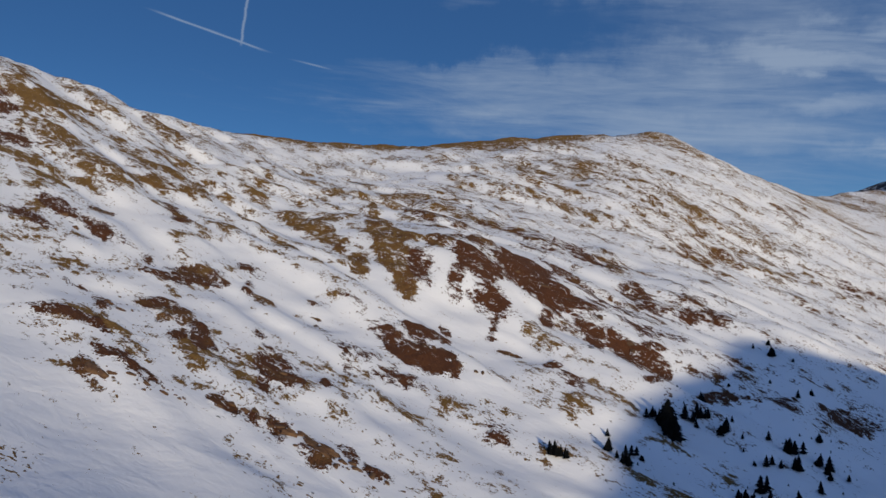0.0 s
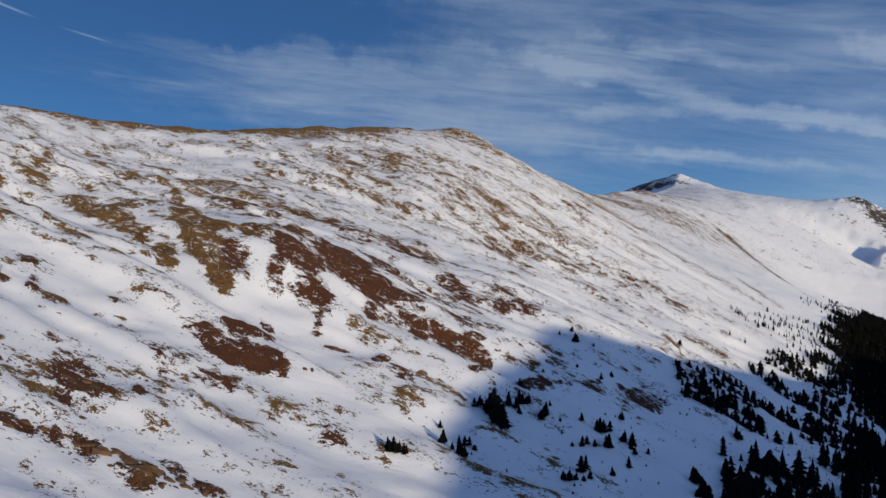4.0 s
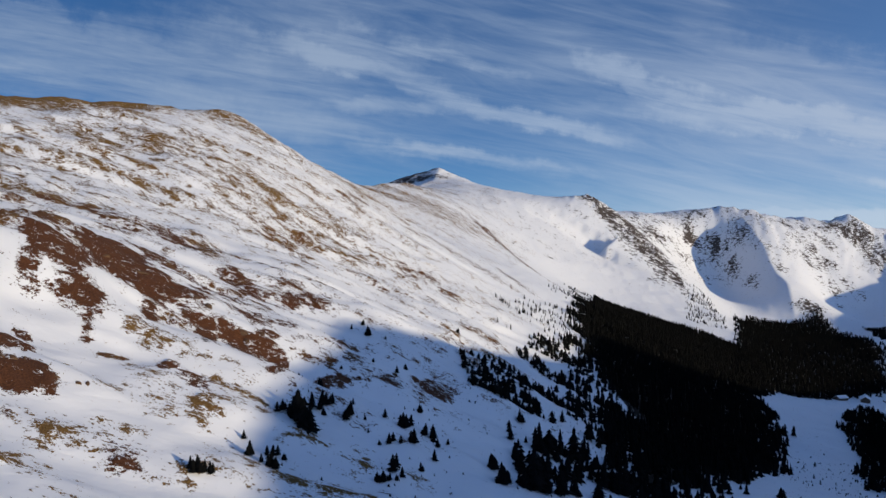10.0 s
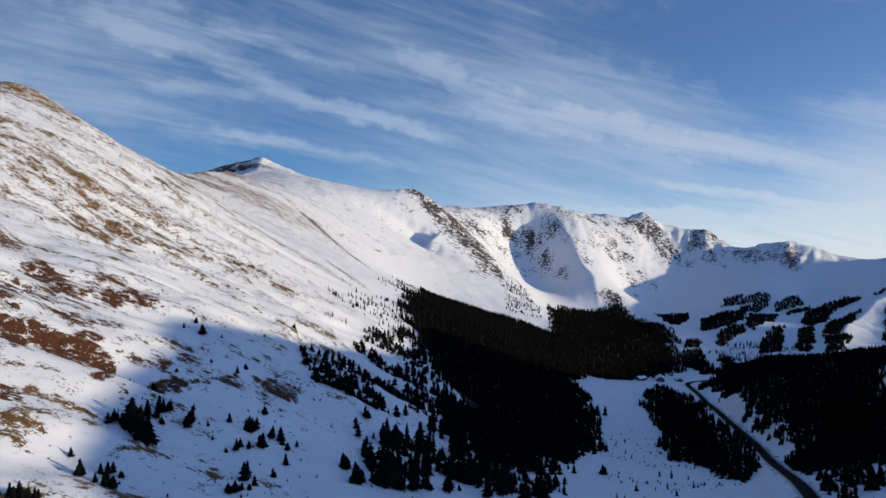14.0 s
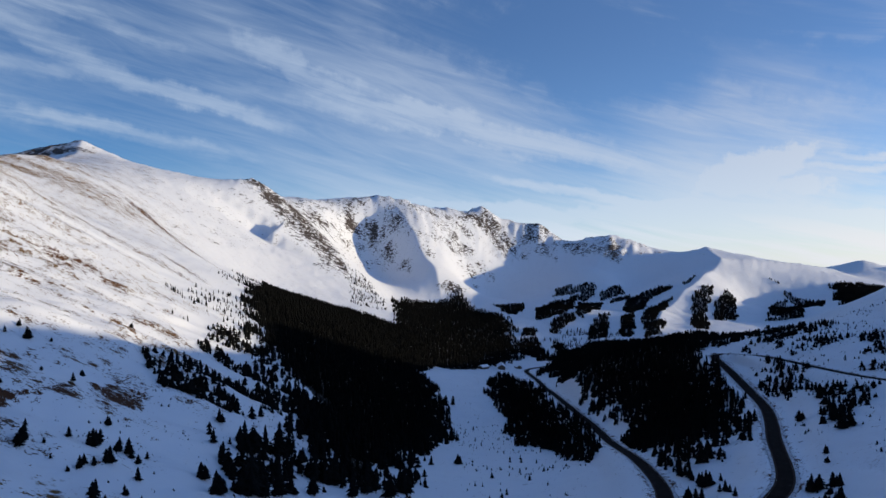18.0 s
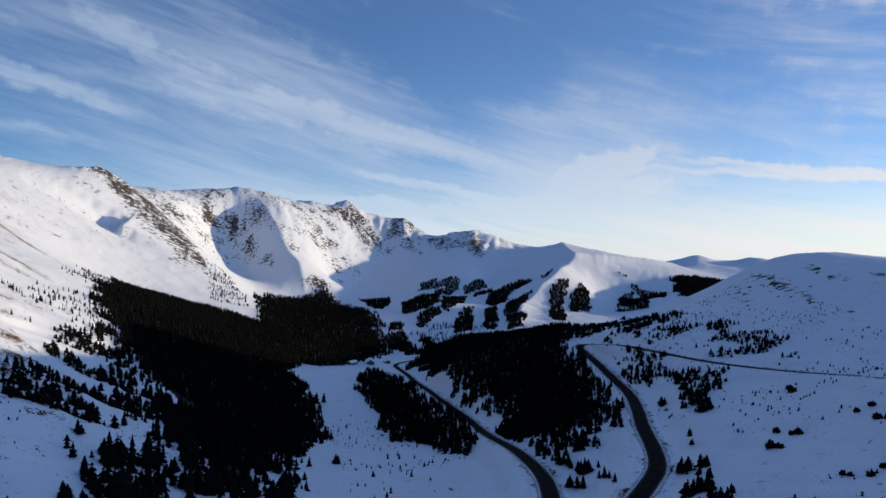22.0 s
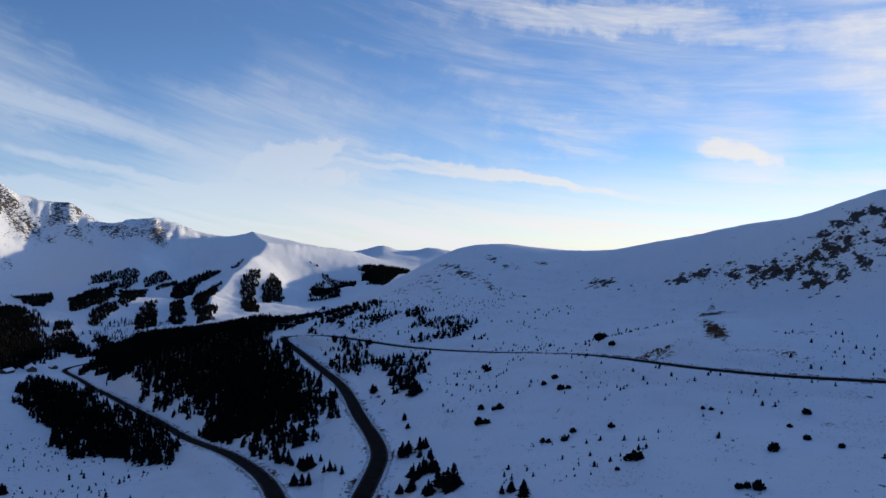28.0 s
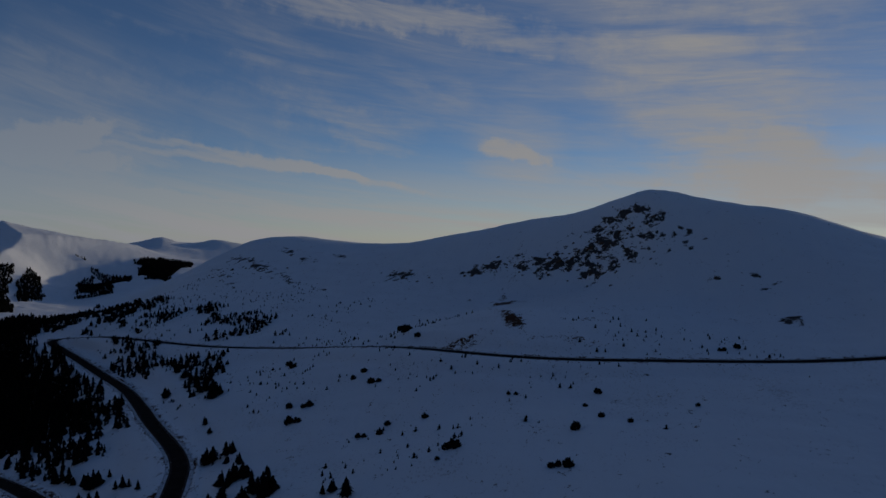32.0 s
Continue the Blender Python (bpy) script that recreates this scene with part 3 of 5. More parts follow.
SWEPT = STRAW_BANDS_WEST + STRAW_BANDS_EAST + RED_BANDS_WEST + RED_BANDS_EAST + NEAR_OUTCROPS_WEST + NEAR_OUTCROPS_EAST + MIDDLE_PATCHES_WEST + MIDDLE_PATCHES_EAST + RED_SLOPES_WEST + RED_SLOPES_EAST + STREAKS_WEST + STREAKS_EAST + HUMP_PATCHES
TERRACES = [(1173, 1495, 295, 15.4, 79, 0.5, 0.6), (627, 883, 77, 36.1, -45, 0.55, 0.6), (403, 623, 45, 12.5, 68, 0.42, 0.6), (379, 649, 22, 18, 81, 0.45, 0.6), (392, 642, 29, 7.3, 67, 0.5, 0.7), (514, 846, 53, 24.8, 50, 0.4, 0.5), (738, 892, 64, 17.4, 84, 0.5, 0.7)]
KNOB_CRAGS = [
    (2168, 2066, 62, 40, -60, 0.66), (2125, 2200, 80, 28, -70, 0.45), (3825, 1420, 150, 50, -75, 0.62), (2151, 1932, 106, 62, 56, 0.62), (2204, 1822, 243, 82, 41, 0.6), (2152, 1688, 260, 57, 38, 0.62), (2050, 1550, 111, 25, 45, 0.6), (2006, 1716, 95, 23, 77, 0.4), (2579, 2055, 122, 32, -12, 0.5),
]
BASIN_CRAGS = [
    (2826, 2042, 50, 32, 9, 0.55), (2897, 1991, 150, 9, -29, 0.6), (2862, 1935, 54, 41, 10, 0.5), (2862, 1845, 69, 29, 57, 0.55), (2764, 1702, 65, 25, 51, 0.5), (2895, 1673, 85, 36, 45, 0.36), (2953, 1863, 57, 41, 73, 0.36), (3214, 1817, 146, 49, -21, 0.45), (3116, 1555, 111, 93, 62, 0.42), (2667, 1394, 53, 34, -29, 0.6),
]
WALL_CRAGS = [
    (3566, 1649, 145, 41, -48, 0.6), (3501, 1569, 137, 47, 55, 0.5), (3576, 1516, 123, 40, 61, 0.5), (3658, 1381, 196, 34, 43, 0.55), (3599, 1295, 86, 32, 38, 0.5), (3631, 1069, 161, 84, 79, 0.5), (3619, 954, 170, 39, 21, 0.52), (3732, 1019, 79, 42, 63, 0.5),
]
HUMP_SLOPES = [
    (120, 640, 150, 70, -20, 0.55, 0.35), (250, 660, 120, 70, -25, 0.55, 0.35), (90, 760, 220, 70, 5, 0.58, 0.2), (160, 430, 90, 45, -30, 0.34, 0.6), (300, 560, 110, 40, -30, 0.32, 0.5),
]
ROAD_SCARS = [
    (350, -127, 24.5, 4, -15, 0.85, 1.1), (352, -93, 8.9, 6.2, 75, 0.7, 1), (316, -125, 10.2, 3.7, 38, 0.6, 0.9), (510, -205, 88.8, 2.9, -41, 0.4, 0.7), (510, -219, 10.6, 6.4, 12, 0.6, 0.8), (359, -196, 40.2, 3.4, -51, 0.3, 0.6), (306, -133, 13.1, 3.7, 27, 0.35, 0.7),
]
PEAK_CRAGS = [(1735, 2690, 120, 36, -55, 0.9), (1690, 2790, 190, 60, -20, 0.75), (1780, 2780, 120, 60, -25, 0.85)]
RIGHT_CRAGS = [
    (506, -322, 62, 25, 20, 0.5), (560, -284, 42, 13, 24, 0.46), (494, -352, 28, 6, 7, 0.52), (471, -353, 20, 8, -21, 0.35), (536, -301, 45, 6, 16, 0.55), (611, -250, 22, 13, 59, 0.55), (681, -189, 18, 15, -9, 0.6), (852, -78, 143, 10, 8, 0.42), (872, -34, 71, 7, -1, 0.42), (873, -126, 55, 10, 6, 0.4), (380, -318, 5, 4, 22, 0.55), (339, -326, 11, 4, 76, 0.4), (397, -346, 8, 4, 25, 0.4), (825, -172, 21, 11, 11, 0.4), (360, -339, 10, 3, -14, 0.35), (284, -286, 10, 6, -43, 0.5), (451, -359, 15, 5, -3, 0.35),
]


def patch(x, y, px, py, length, width, turn):
    c, s = math.cos(radians(turn)), math.sin(radians(turn))
    u, v = ((x - px) * c + (y - py) * s) / length, (-(x - px) * s + (y - py) * c) / width
    return np.exp(-0.7 * (u * u + v * v))


def span_of(x, y, px, py, length, width, turn):
    """How far out of a patch a place lies: 0 in the middle, 1 at its edge."""
    c, s = math.cos(radians(turn)), math.sin(radians(turn))
    u, v = ((x - px) * c + (y - py) * s) / length, (-(x - px) * s + (y - py) * c) / width
    return u * u + v * v


def along_line(x, y, line):
    """Distance from a line on the plan, and how far along it."""
    best, where, run = np.full(len(x), 1e9), np.zeros(len(x)), 0.0
    for p, q in zip(line, line[1:]):
        dx, dy = q[0] - p[0], q[1] - p[1]
        size = math.hypot(dx, dy)
        t = np.clip(((x - p[0]) * dx + (y - p[1]) * dy) / size ** 2, 0, 1)
        d = np.hypot(x - p[0] - t * dx, y - p[1] - t * dy)
        near = d < best
        best[near], where[near] = d[near], run + t[near] * size
        run += size
    return best, where


def smooth(a, low, high):
    t = np.clip((a - low) / (high - low), 0, 1)
    return t * t * (3 - 2 * t)


LOW_ROAD = [(1420, 420), (1350, 470), (1313, 516), (1270, 545), (1200, 508), (1130, 472), (1020, 418), (894, 358), (740, 283), (616, 226), (478, 171), (385, 137), (338, 120), (302, 112),
            (262, 106), (235, 100), (222, 92), (226, 83), (240, 79), (268, 75)]
HIGH_ROAD = [(268, 75), (295, 69), (322, 64), (352, 65), (407, 72), (460, 75), (522, 81), (582, 96), (650, 114), (705, 130), (725, 138), (740, 138), (741, 128), (728, 116), (706, 101), (688, 88), (650, 67),
             (610, 44), (566, 19), (520, -13), (466, -46), (430, -56), (390, -64), (350, -75), (322, -84), (300, -95), (274, -118), (255, -151), (229, -196), (190, -260), (120, -330)]


def curve(line, step):
    """The line, rounded off, as points one step apart."""
    p = np.array(line, float)
    for _ in range(3):
        q = np.empty((2 * len(p) - 2, 2))
        q[0::2], q[1::2] = p[:-1] * 0.75 + p[1:] * 0.25, p[:-1] * 0.25 + p[1:] * 0.75
        p = np.vstack([p[:1], q, p[-1:]])
    run = np.append(0, np.cumsum(np.hypot(*np.diff(p, axis=0).T)))
    s = np.arange(0, run[-1], step)
    return np.stack([np.interp(s, run, p[:, 0]), np.interp(s, run, p[:, 1])], 1)


def road_profile(line):
    c = curve(line, 4.0)
    z = land(c[:, 0], c[:, 1])
    k = np.ones(25) / 25
    return c, np.convolve(np.pad(z, 12, mode="edge"), k, mode="valid")


ROADS = [road_profile(LOW_ROAD), road_profile(HIGH_ROAD)]
ROAD_HALF = 3.2


def road_bed(x, y):
    """For each place: distance from the nearest road's middle, and the road's height there."""
    best, level = np.full(len(x), 1e9), np.zeros(len(x))
    near = (x > 60) & (x < 1500) & (y > -400) & (y < 620)
    index = np.nonzero(near)[0]
    for c, z in ROADS:
        for k in range(0, len(index), 20000):
            s = index[k:k + 20000]
            lows, highs = c.min(0) - 40, c.max(0) + 40
            s = s[(x[s] > lows[0]) & (x[s] < highs[0]) & (y[s] > lows[1]) & (y[s] < highs[1])]
            if not len(s):
                continue
            d = (x[s][:, None] - c[:, 0]) ** 2 + (y[s][:, None] - c[:, 1]) ** 2
            j = d.argmin(1)
            d = np.sqrt(d[np.arange(len(s)), j])
            better = d < best[s]
            best[s[better]], level[s[better]] = d[better], z[j[better]]
    return best, level


PIT = (1938, 1738, 84, 26)  # x, y, half width, depth


def terrain(x, y, want_masks=False):
    """Height of the ground, with its roughness, and the masks of what shows on it."""
    z = land(x, y)
    far = np.hypot(x, y)
    # crags below the basin's crest, cut by gullies
    d_crest, run = along_line(x, y, LINES["crest_basin"][5:] + LINES["crest_wall"][:6])
    face = np.exp(-(d_crest / (200.0 + 230 * smooth(x, 2300, 2900))) ** 2) * smooth(x, 2000, 2200)
    gully = np.abs(grain(run + 25 * grain(x, y, 90, 5), d_crest * 0.22, 74, 11)) + 0.5 * np.abs(grain(run, d_crest * 0.3, 30, 12))
    cut = 13 + 14 * smooth(x, 3350, 3550) * smooth(d_crest, 330, 200)
    z = z + face * (gully - 0.55) * cut * smooth(d_crest, 0, 60) + face * (gully - 0.55) * (2 + 4 * smooth(x, 3350, 3550)) + face * grain(x, y, 16, 41) * 1.5 * smooth(d_crest, 0, 50)
    # a rise and drop added to the slope, shaped to cast a patch of shade
    shade, side = -0.407 * (x - PIT[0]) + 0.914 * (y - PIT[1]), 0.914 * (x - PIT[0]) + 0.407 * (y - PIT[1])
    drop = np.interp(shade, (-240, -4, 42, 80, 330), (0, 1.5, -1.3, -1.25, 0))
    z = z + PIT[3] * drop * smooth(np.abs(side), PIT[2], PIT[2] - 14)
    d_peak, _ = along_line(x, y, LINES["crest_basin"][:6] + LINES["shoulder_left"][-2:])
    z = z + np.exp(-d_peak / 110) * smooth(d_crest, 20, 200) * (3 * grain(x, y, 75, 61) + 2 * grain(x, y, 30, 62) + 1.5 * grain(x, y, 14, 63))
    for name in ("spur_ski", "spur_west", "spur_wall", "crest_far", "shoulder_left"):
        d_ridge, _ = along_line(x, y, LINES[name])
        z = z + 15 * np.exp(-d_ridge / 45) * smooth(far, 900, 1800) * smooth(d_crest, 20, 200)
    d_spur, spur_run = along_line(x, y, LINES["spur_crag"])
    ribs = np.exp(-(d_spur / 75.0) ** 2) * smooth(z, -60, 20)
    z = z + ribs * (np.abs(grain(x, y, 34, 14)) * 16 + grain(x, y, 15, 42) * 4 - 6)
    # ribs and hollows that run down the near hillside
    hill = smooth(-0.45 * x + y, 90, 190) * smooth(x, 900, 300) * smooth(z, -125, -60)
    u, v = x * 0.86 - y * 0.5, x * 0.5 + y * 0.86
    wave = grain(u * 0.2 + 300, v + 9 * grain(x, y, 70, 8), 24, 6) + 0.45 * grain(u * 0.35, v + 5 * grain(x, y, 30, 9), 11, 7)
    z = z + hill * (wave * (2.3 + 2.3 * smooth(far, 150, 500)) + 2.4 * grain(u * 0.3 + 90, v + 12 * grain(x, y, 90, 18), 58, 19))
    rough = smooth(far, 60, 260)
    z = z + rough * (grain(x, y, 170, 1) * 2.2 * smooth(far, 300, 1200) + grain(x, y, 60, 2) * 1.7 + grain(x * 0.8 + y * 0.6, (y * 0.8 - x * 0.6) * 2.0, 26, 3) * 0.75
                     + grain(x, y, 9, 4) * 0.22)
    z = z + smooth(far, 1500, 2200) * (grain(x, y, 48, 71) * 1.0 + grain(x, y, 24, 72) * 0.6)
    d_road, level = road_bed(x, y)
    t = smooth(d_road, ROAD_HALF + 3.4, 26.0)
    z = np.where(d_road < 26, level * (1 - t) + z * t, z)
    z = z + 0.5 * np.exp(-((d_road - ROAD_HALF - 4.6) / 1.6) ** 2)
    z = np.where(d_road < ROAD_HALF + 2.9, level - 0.7, z)
    if not want_masks:
        return z
    bare, red = np.zeros(len(x)), np.zeros(len(x))
    for px, py, length, width, turn, how, tone in HUMP_SLOPES:
        s = patch(x, y, px, py, length, width, turn) * how
        red = np.where(s > bare, tone, red)
        bare = np.maximum(bare, s)
    for px, py, length, width, turn, how, tone in SWEPT + TERRACES:
        s = how * (1.30 - 0.65 * span_of(x, y, px, py, length, width, turn))
        red = np.where(s > bare, tone, red)
        bare = np.maximum(bare, s)
    d_left, _ = along_line(x, y, LINES["crest_left"])
    crest = np.exp(-(d_left / 165.0) ** 2) * 1.65 * (0.06 + 0.94 * smooth(y, 720, 860)) * (1 - 0.66 * smooth(x, 130, 290))
    red = np.where(crest > bare, 0.12, red)
    bare = np.maximum(bare, crest)
    upper = smooth(z, -10, 60) * smooth(x, 900, 450)
    bare = np.maximum(bare, (0.05 + 0.06 * smooth(z, -75, -35) + 0.29 * upper * (0.7 + 0.3 * smooth(x, -200, 0)) + 0.12 * wave + 0.10 * grain(x, y, 130, 17)) * hill)
    bare = bare + 0.10 * wave * hill * (bare > 0.1)
    bare *= 1 - 0.16 * smooth(far, 330, 620)
    bare *= 1 - 0.9 * np.exp(-(((x + 70) / 60) ** 2 + ((y - 150) / 22) ** 2))
    shoulder, _ = along_line(x, y, LINES["shoulder_left"])
    bare = np.maximum(bare, 0.44 * np.exp(-(shoulder / 260) ** 2) * smooth(x, 2300, 900))
    bare *= np.maximum(hill, smooth(d_road, 60, 20)) * 0.999 + smooth(x, 560, 700) * (y > 500) * (1 - hill)
    for px, py, length, width, turn, how, tone in ROAD_SCARS:
        s = patch(x, y, px, py, length, width, turn) * how
        red = np.where(s > bare, tone, red)
        bare = np.maximum(bare, s)
    # streaks drawn out down the slope break the cover up
    w = 10 * grain(x, y, 60, 21)
    streak = 0.55 * grain(u * 0.72, v + w, 17, 22) + 0.55 * grain(u * 0.85 + 40, v + w, 7.5, 23) + 0.40 * grain(u * 0.95, v, 3.5, 24)
    u2, v2 = x * 0.545 - y * 0.839, x * 0.839 + y * 0.545
    steep = 0.5 * grain(u2 * 0.5, v2 + w, 15, 42) + 0.6 * grain(u2 * 0.45 + 40, v2 + w, 7.5, 43) + 0.45 * grain(u2 * 0.6, v2, 3.8, 44)
    turned = smooth(y, 430, 580) * smooth(z, 20, 60)
    streak = streak * (1 - turned) + 0.85 * steep * turned
    big = 0.75 * grain(u * 0.3, v + w, 60, 25)
    spread = smooth(far, 250, 1200)
    bare = np.where(bare > 0.04, bare + (0.62 - 0.12 * spread) * (streak * (1 - 0.45 * spread) + big * 0.55 * spread), 0)
    bare = np.maximum(bare, 0.022 * smooth(x, 100, 180) * smooth(x, 1000, 800) * smooth(y, -330, -250) * smooth(y, 90, 50) * (d_road > 9))
    bare = np.minimum(bare, 0.74 + 0.14 * smooth(red, 0.9, 1.0) + 0.3 * smooth(d_left, 130, 60))
    # ground well inside the woods' outlines is coloured near-black
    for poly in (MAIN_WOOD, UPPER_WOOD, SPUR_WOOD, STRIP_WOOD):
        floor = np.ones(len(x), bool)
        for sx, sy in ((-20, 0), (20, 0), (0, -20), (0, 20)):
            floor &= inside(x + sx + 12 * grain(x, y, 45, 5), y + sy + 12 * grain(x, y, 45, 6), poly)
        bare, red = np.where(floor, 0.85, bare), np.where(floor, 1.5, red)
    # open strip of dirt and grit beside the tarmac
    verge = np.exp(-((d_road - ROAD_HALF - 2.4) / 3.0) ** 2) * (0.42 + 0.35 * grain(x, y, 4, 28) + 0.2 * grain(x, y, 14, 29))
    red = np.where(verge > bare, 0.9, red)
    bare = np.maximum(bare, verge)
    ridged = grain(run + 14 * grain(x, y, 60, 51), d_crest * 0.16, 26, 52) + 0.8 * grain(run + 9 * grain(x, y, 40, 53), d_crest * 0.2, 11, 54)
    crag = face * 0.33 * smooth(d_crest, 420, 200)
    for px, py, length, width, turn, how in KNOB_CRAGS + BASIN_CRAGS + WALL_CRAGS:
        crag = np.maximum(crag, how * (1.20 - 0.42 * span_of(x, y, px, py, length, width, turn)))
    crag = np.where(crag > 0.1, crag + 0.13 * face * ridged, crag)
    crag = np.maximum(crag, 0.12 * smooth(far, 1500, 2300) * smooth(z, -60, 120))
    for px, py, length, width, turn, how in PEAK_CRAGS:
        crag = np.maximum(crag, how * patch(x, y, px, py, length, width, turn))
    for px, py, length, width, turn, how in RIGHT_CRAGS:
        crag = np.maximum(crag, how * (1.12 - 0.42 * span_of(x, y, px, py, length, width, turn)))
    chips = 0.4 * grain(x * 0.8 + y * 0.6, (y * 0.8 - x * 0.6) * 1.6, 26, 31) + 0.6 * grain(x * 0.8 + y * 0.6, (y * 0.8 - x * 0.6) * 2.2, 11, 32) + 0.75 * grain(x * 0.8 + y * 0.6, (y * 0.8 - x * 0.6) * 1.8, 4.5, 33)
    far_chips = 0.7 * grain(x, y, 40, 34) + 0.7 * grain(x, y, 18, 35)
    crag = np.where(crag > 0.05, crag * 0.9 + 0.32 * (chips * (1 - spread) + far_chips * 0.8 * spread), 0)
    # bare ground stands proud of the snow, and is rough
    z = z + smooth(bare, 0.4, 0.7) * (red < 1.2) * (d_road > 9) * (0.25 + 0.45 * grain(x, y, 3.1, 36) + 0.5 * grain(x, y, 6.0, 37)) * smooth(far, 1400, 500)
    z = z + smooth(crag, 0.4, 0.7) * (1.0 + 1.2 * grain(x, y, 7.0, 38)) * smooth(far, 60, 300)
    return z, np.clip(bare, 0, 1), red, np.clip(crag, 0, 1)


def ground_mesh():
    middle = (0.0, 45.0)
    angles = np.concatenate([np.arange(-153, 35, 0.12), np.arange(36, 207, 3.0)])
    radii = np.concatenate([np.geomspace(2, 118, 26), np.geomspace(121, 720, 310), np.geomspace(726, 1400, 80), np.geomspace(1412, 3400, 150), np.geomspace(3425, 5200, 36), [5500]])
    az, r = np.meshgrid(np.radians(angles), radii)
    x, y = (middle[0] - np.sin(az) * r).ravel(), (middle[1] + np.cos(az) * r).ravel()
    z, bare, red, crag = terrain(x, y, True)
    n, rows = len(angles), len(radii)
    k = np.arange(rows - 1)[:, None] * n
    i = np.arange(n)[None]
    j = (i + 1) % n
    faces = np.stack(np.broadcast_arrays(k + j, k + i, k + n + i, k + n + j), -1).reshape(-1, 4)
    mesh = bpy.data.meshes.new("ground")
    mesh.vertices.add(len(x) + 1)
    co = np.empty((len(x) + 1, 3))
    co[:-1, 0], co[:-1, 1], co[:-1, 2] = x, y, z
    co[-1] = (*middle, z[:n].mean())
    cap = np.stack([np.full(n, len(x)), np.arange(n), (np.arange(n) + 1) % n], -1)
    loops = np.concatenate([faces.ravel(), cap.ravel()])
    starts = np.concatenate([np.arange(len(faces)) * 4, len(faces) * 4 + np.arange(n) * 3])
    mesh.vertices.foreach_set("co", co.ravel())
    mesh.loops.add(len(loops))
    mesh.loops.foreach_set("vertex_index", loops.astype(np.int32))
    mesh.polygons.add(len(starts))
    mesh.polygons.foreach_set("loop_start", starts.astype(np.int32))
    mesh.update(calc_edges=True)
    mesh.polygons.foreach_set("use_smooth", np.ones(len(starts), bool))
    for name, values in (("bare", bare), ("red", red), ("crag", crag)):
        layer = mesh.attributes.new(name, "FLOAT", "POINT")
        layer.data.foreach_set("value", np.append(values, 0).astype(np.float32))
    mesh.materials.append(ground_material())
    return tagged(new("ground", mesh), "snow-covered mountain slopes with windswept brown tundra and red scree", "mountain ground", kind="structure")


ground = ground_mesh()

# ---- roads ----
def road_material():
    m, n = material("worn_asphalt")
    place = n.add("ShaderNodeTexCoord").outputs["Object"]
    grit = n.noise(place, 9.0, 4, 0.7)
    patchy = n.noise(place, 0.22, 4, 0.6)
    salt = n.noise(n.mapping(place, (0, 0, 0), (0.5, 0.5, 1)), 0.6, 5, 0.65)
    colour = n.mix(n.span(patchy, 0.3, 0.7), n.mix(grit, (0.010, 0.007, 0.0065), (0.020, 0.014, 0.0125)), n.mix(grit, (0.014, 0.010, 0.009), (0.028, 0.020, 0.018)))
    colour = n.mix(n.math("MULTIPLY", n.span(salt, 0.56, 0.72), 0.05), colour, (0.34, 0.34, 0.36))
    finish(n, colour, 0.9, bump(n, grit, 0.4, 0.02), **{"Specular IOR Level": 0.02})
    return m


def ribbon(name, c, z, offsets, lifts, mat):
    """A strip that follows a road: offsets to the side and lifts, in metres."""
    t = np.gradient(c, axis=0)
    t /= np.hypot(t[:, 0], t[:, 1])[:, None]
    side = np.stack([t[:, 1], -t[:, 0]], 1)
    rows = len(offsets)
    co = np.concatenate([np.column_stack([c + side * o, z + h]) for o, h in zip(offsets, lifts)])
    n = len(c)
    faces = []
    for r in range(rows - 1):
        a = np.arange(n - 1) + r * n
        faces.append(np.stack([a, a + n, a + n + 1, a + 1], 1))
    mesh = bpy.data.meshes.new(name)
    mesh.from_pydata(co.tolist(), [], np.concatenate(faces).tolist())
    mesh.materials.append(mat)
    return new(name, mesh)


def verge_material(name, snowy):
    m, n = material(name)
    place = n.add("ShaderNodeTexCoord").outputs["Object"]
    lumps, grit = n.noise(place, 0.7, 6, 0.7, 0.4), n.noise(place, 6.0, 4, 0.7)
    dirt = n.mix(grit, (0.022, 0.014, 0.011), (0.085, 0.056, 0.044))
    colour = n.mix(n.span(lumps, snowy, snowy + 0.1), n.mix(grit, (0.55, 0.55, 0.57), (0.78, 0.79, 0.82)), dirt)
    finish(n, colour, 0.9, bump(n, n.math("ADD", lumps, n.math("MULTIPLY", grit, 0.3)), 0.8, 0.25), **{"Specular IOR Level": 0.03})
    return m


ASPHALT = road_material()
GRAVEL, SLUSH = verge_material("gritty_verge", 0.30), verge_material("dirty_plowed_snow", 0.50)
for (c, z), words in zip(ROADS, ("dark plowed asphalt road along the valley floor", "dark plowed asphalt road round a hairpin bend")):
    k = ROAD_HALF
    road = tagged(ribbon("road", c, z, (-k - 0.9, -k, 0, k, k + 0.9), (-1.1, 0.0, 0.09, 0.0, -1.1), ASPHALT), words, "road", kind="structure")
    for s in (-1, 1):
        for name, mat, near, wide, top, foot, words in (("verge", GRAVEL, k + 0.1, 1.0, 0.02, 0.03, "strip of dark grit"), ("snow_bank", SLUSH, k + 1.0, 2.6, 0.03, -0.6, "bank of dirty plowed snow")):
            offsets, lifts = [s * near, s * (near + wide * 0.5), s * (near + wide)], [top, top + 0.12, foot]
            if s < 0:
                offsets.reverse(), lifts.reverse()
            tagged(ribbon(name, c, z, offsets, lifts, mat), words).parent = road


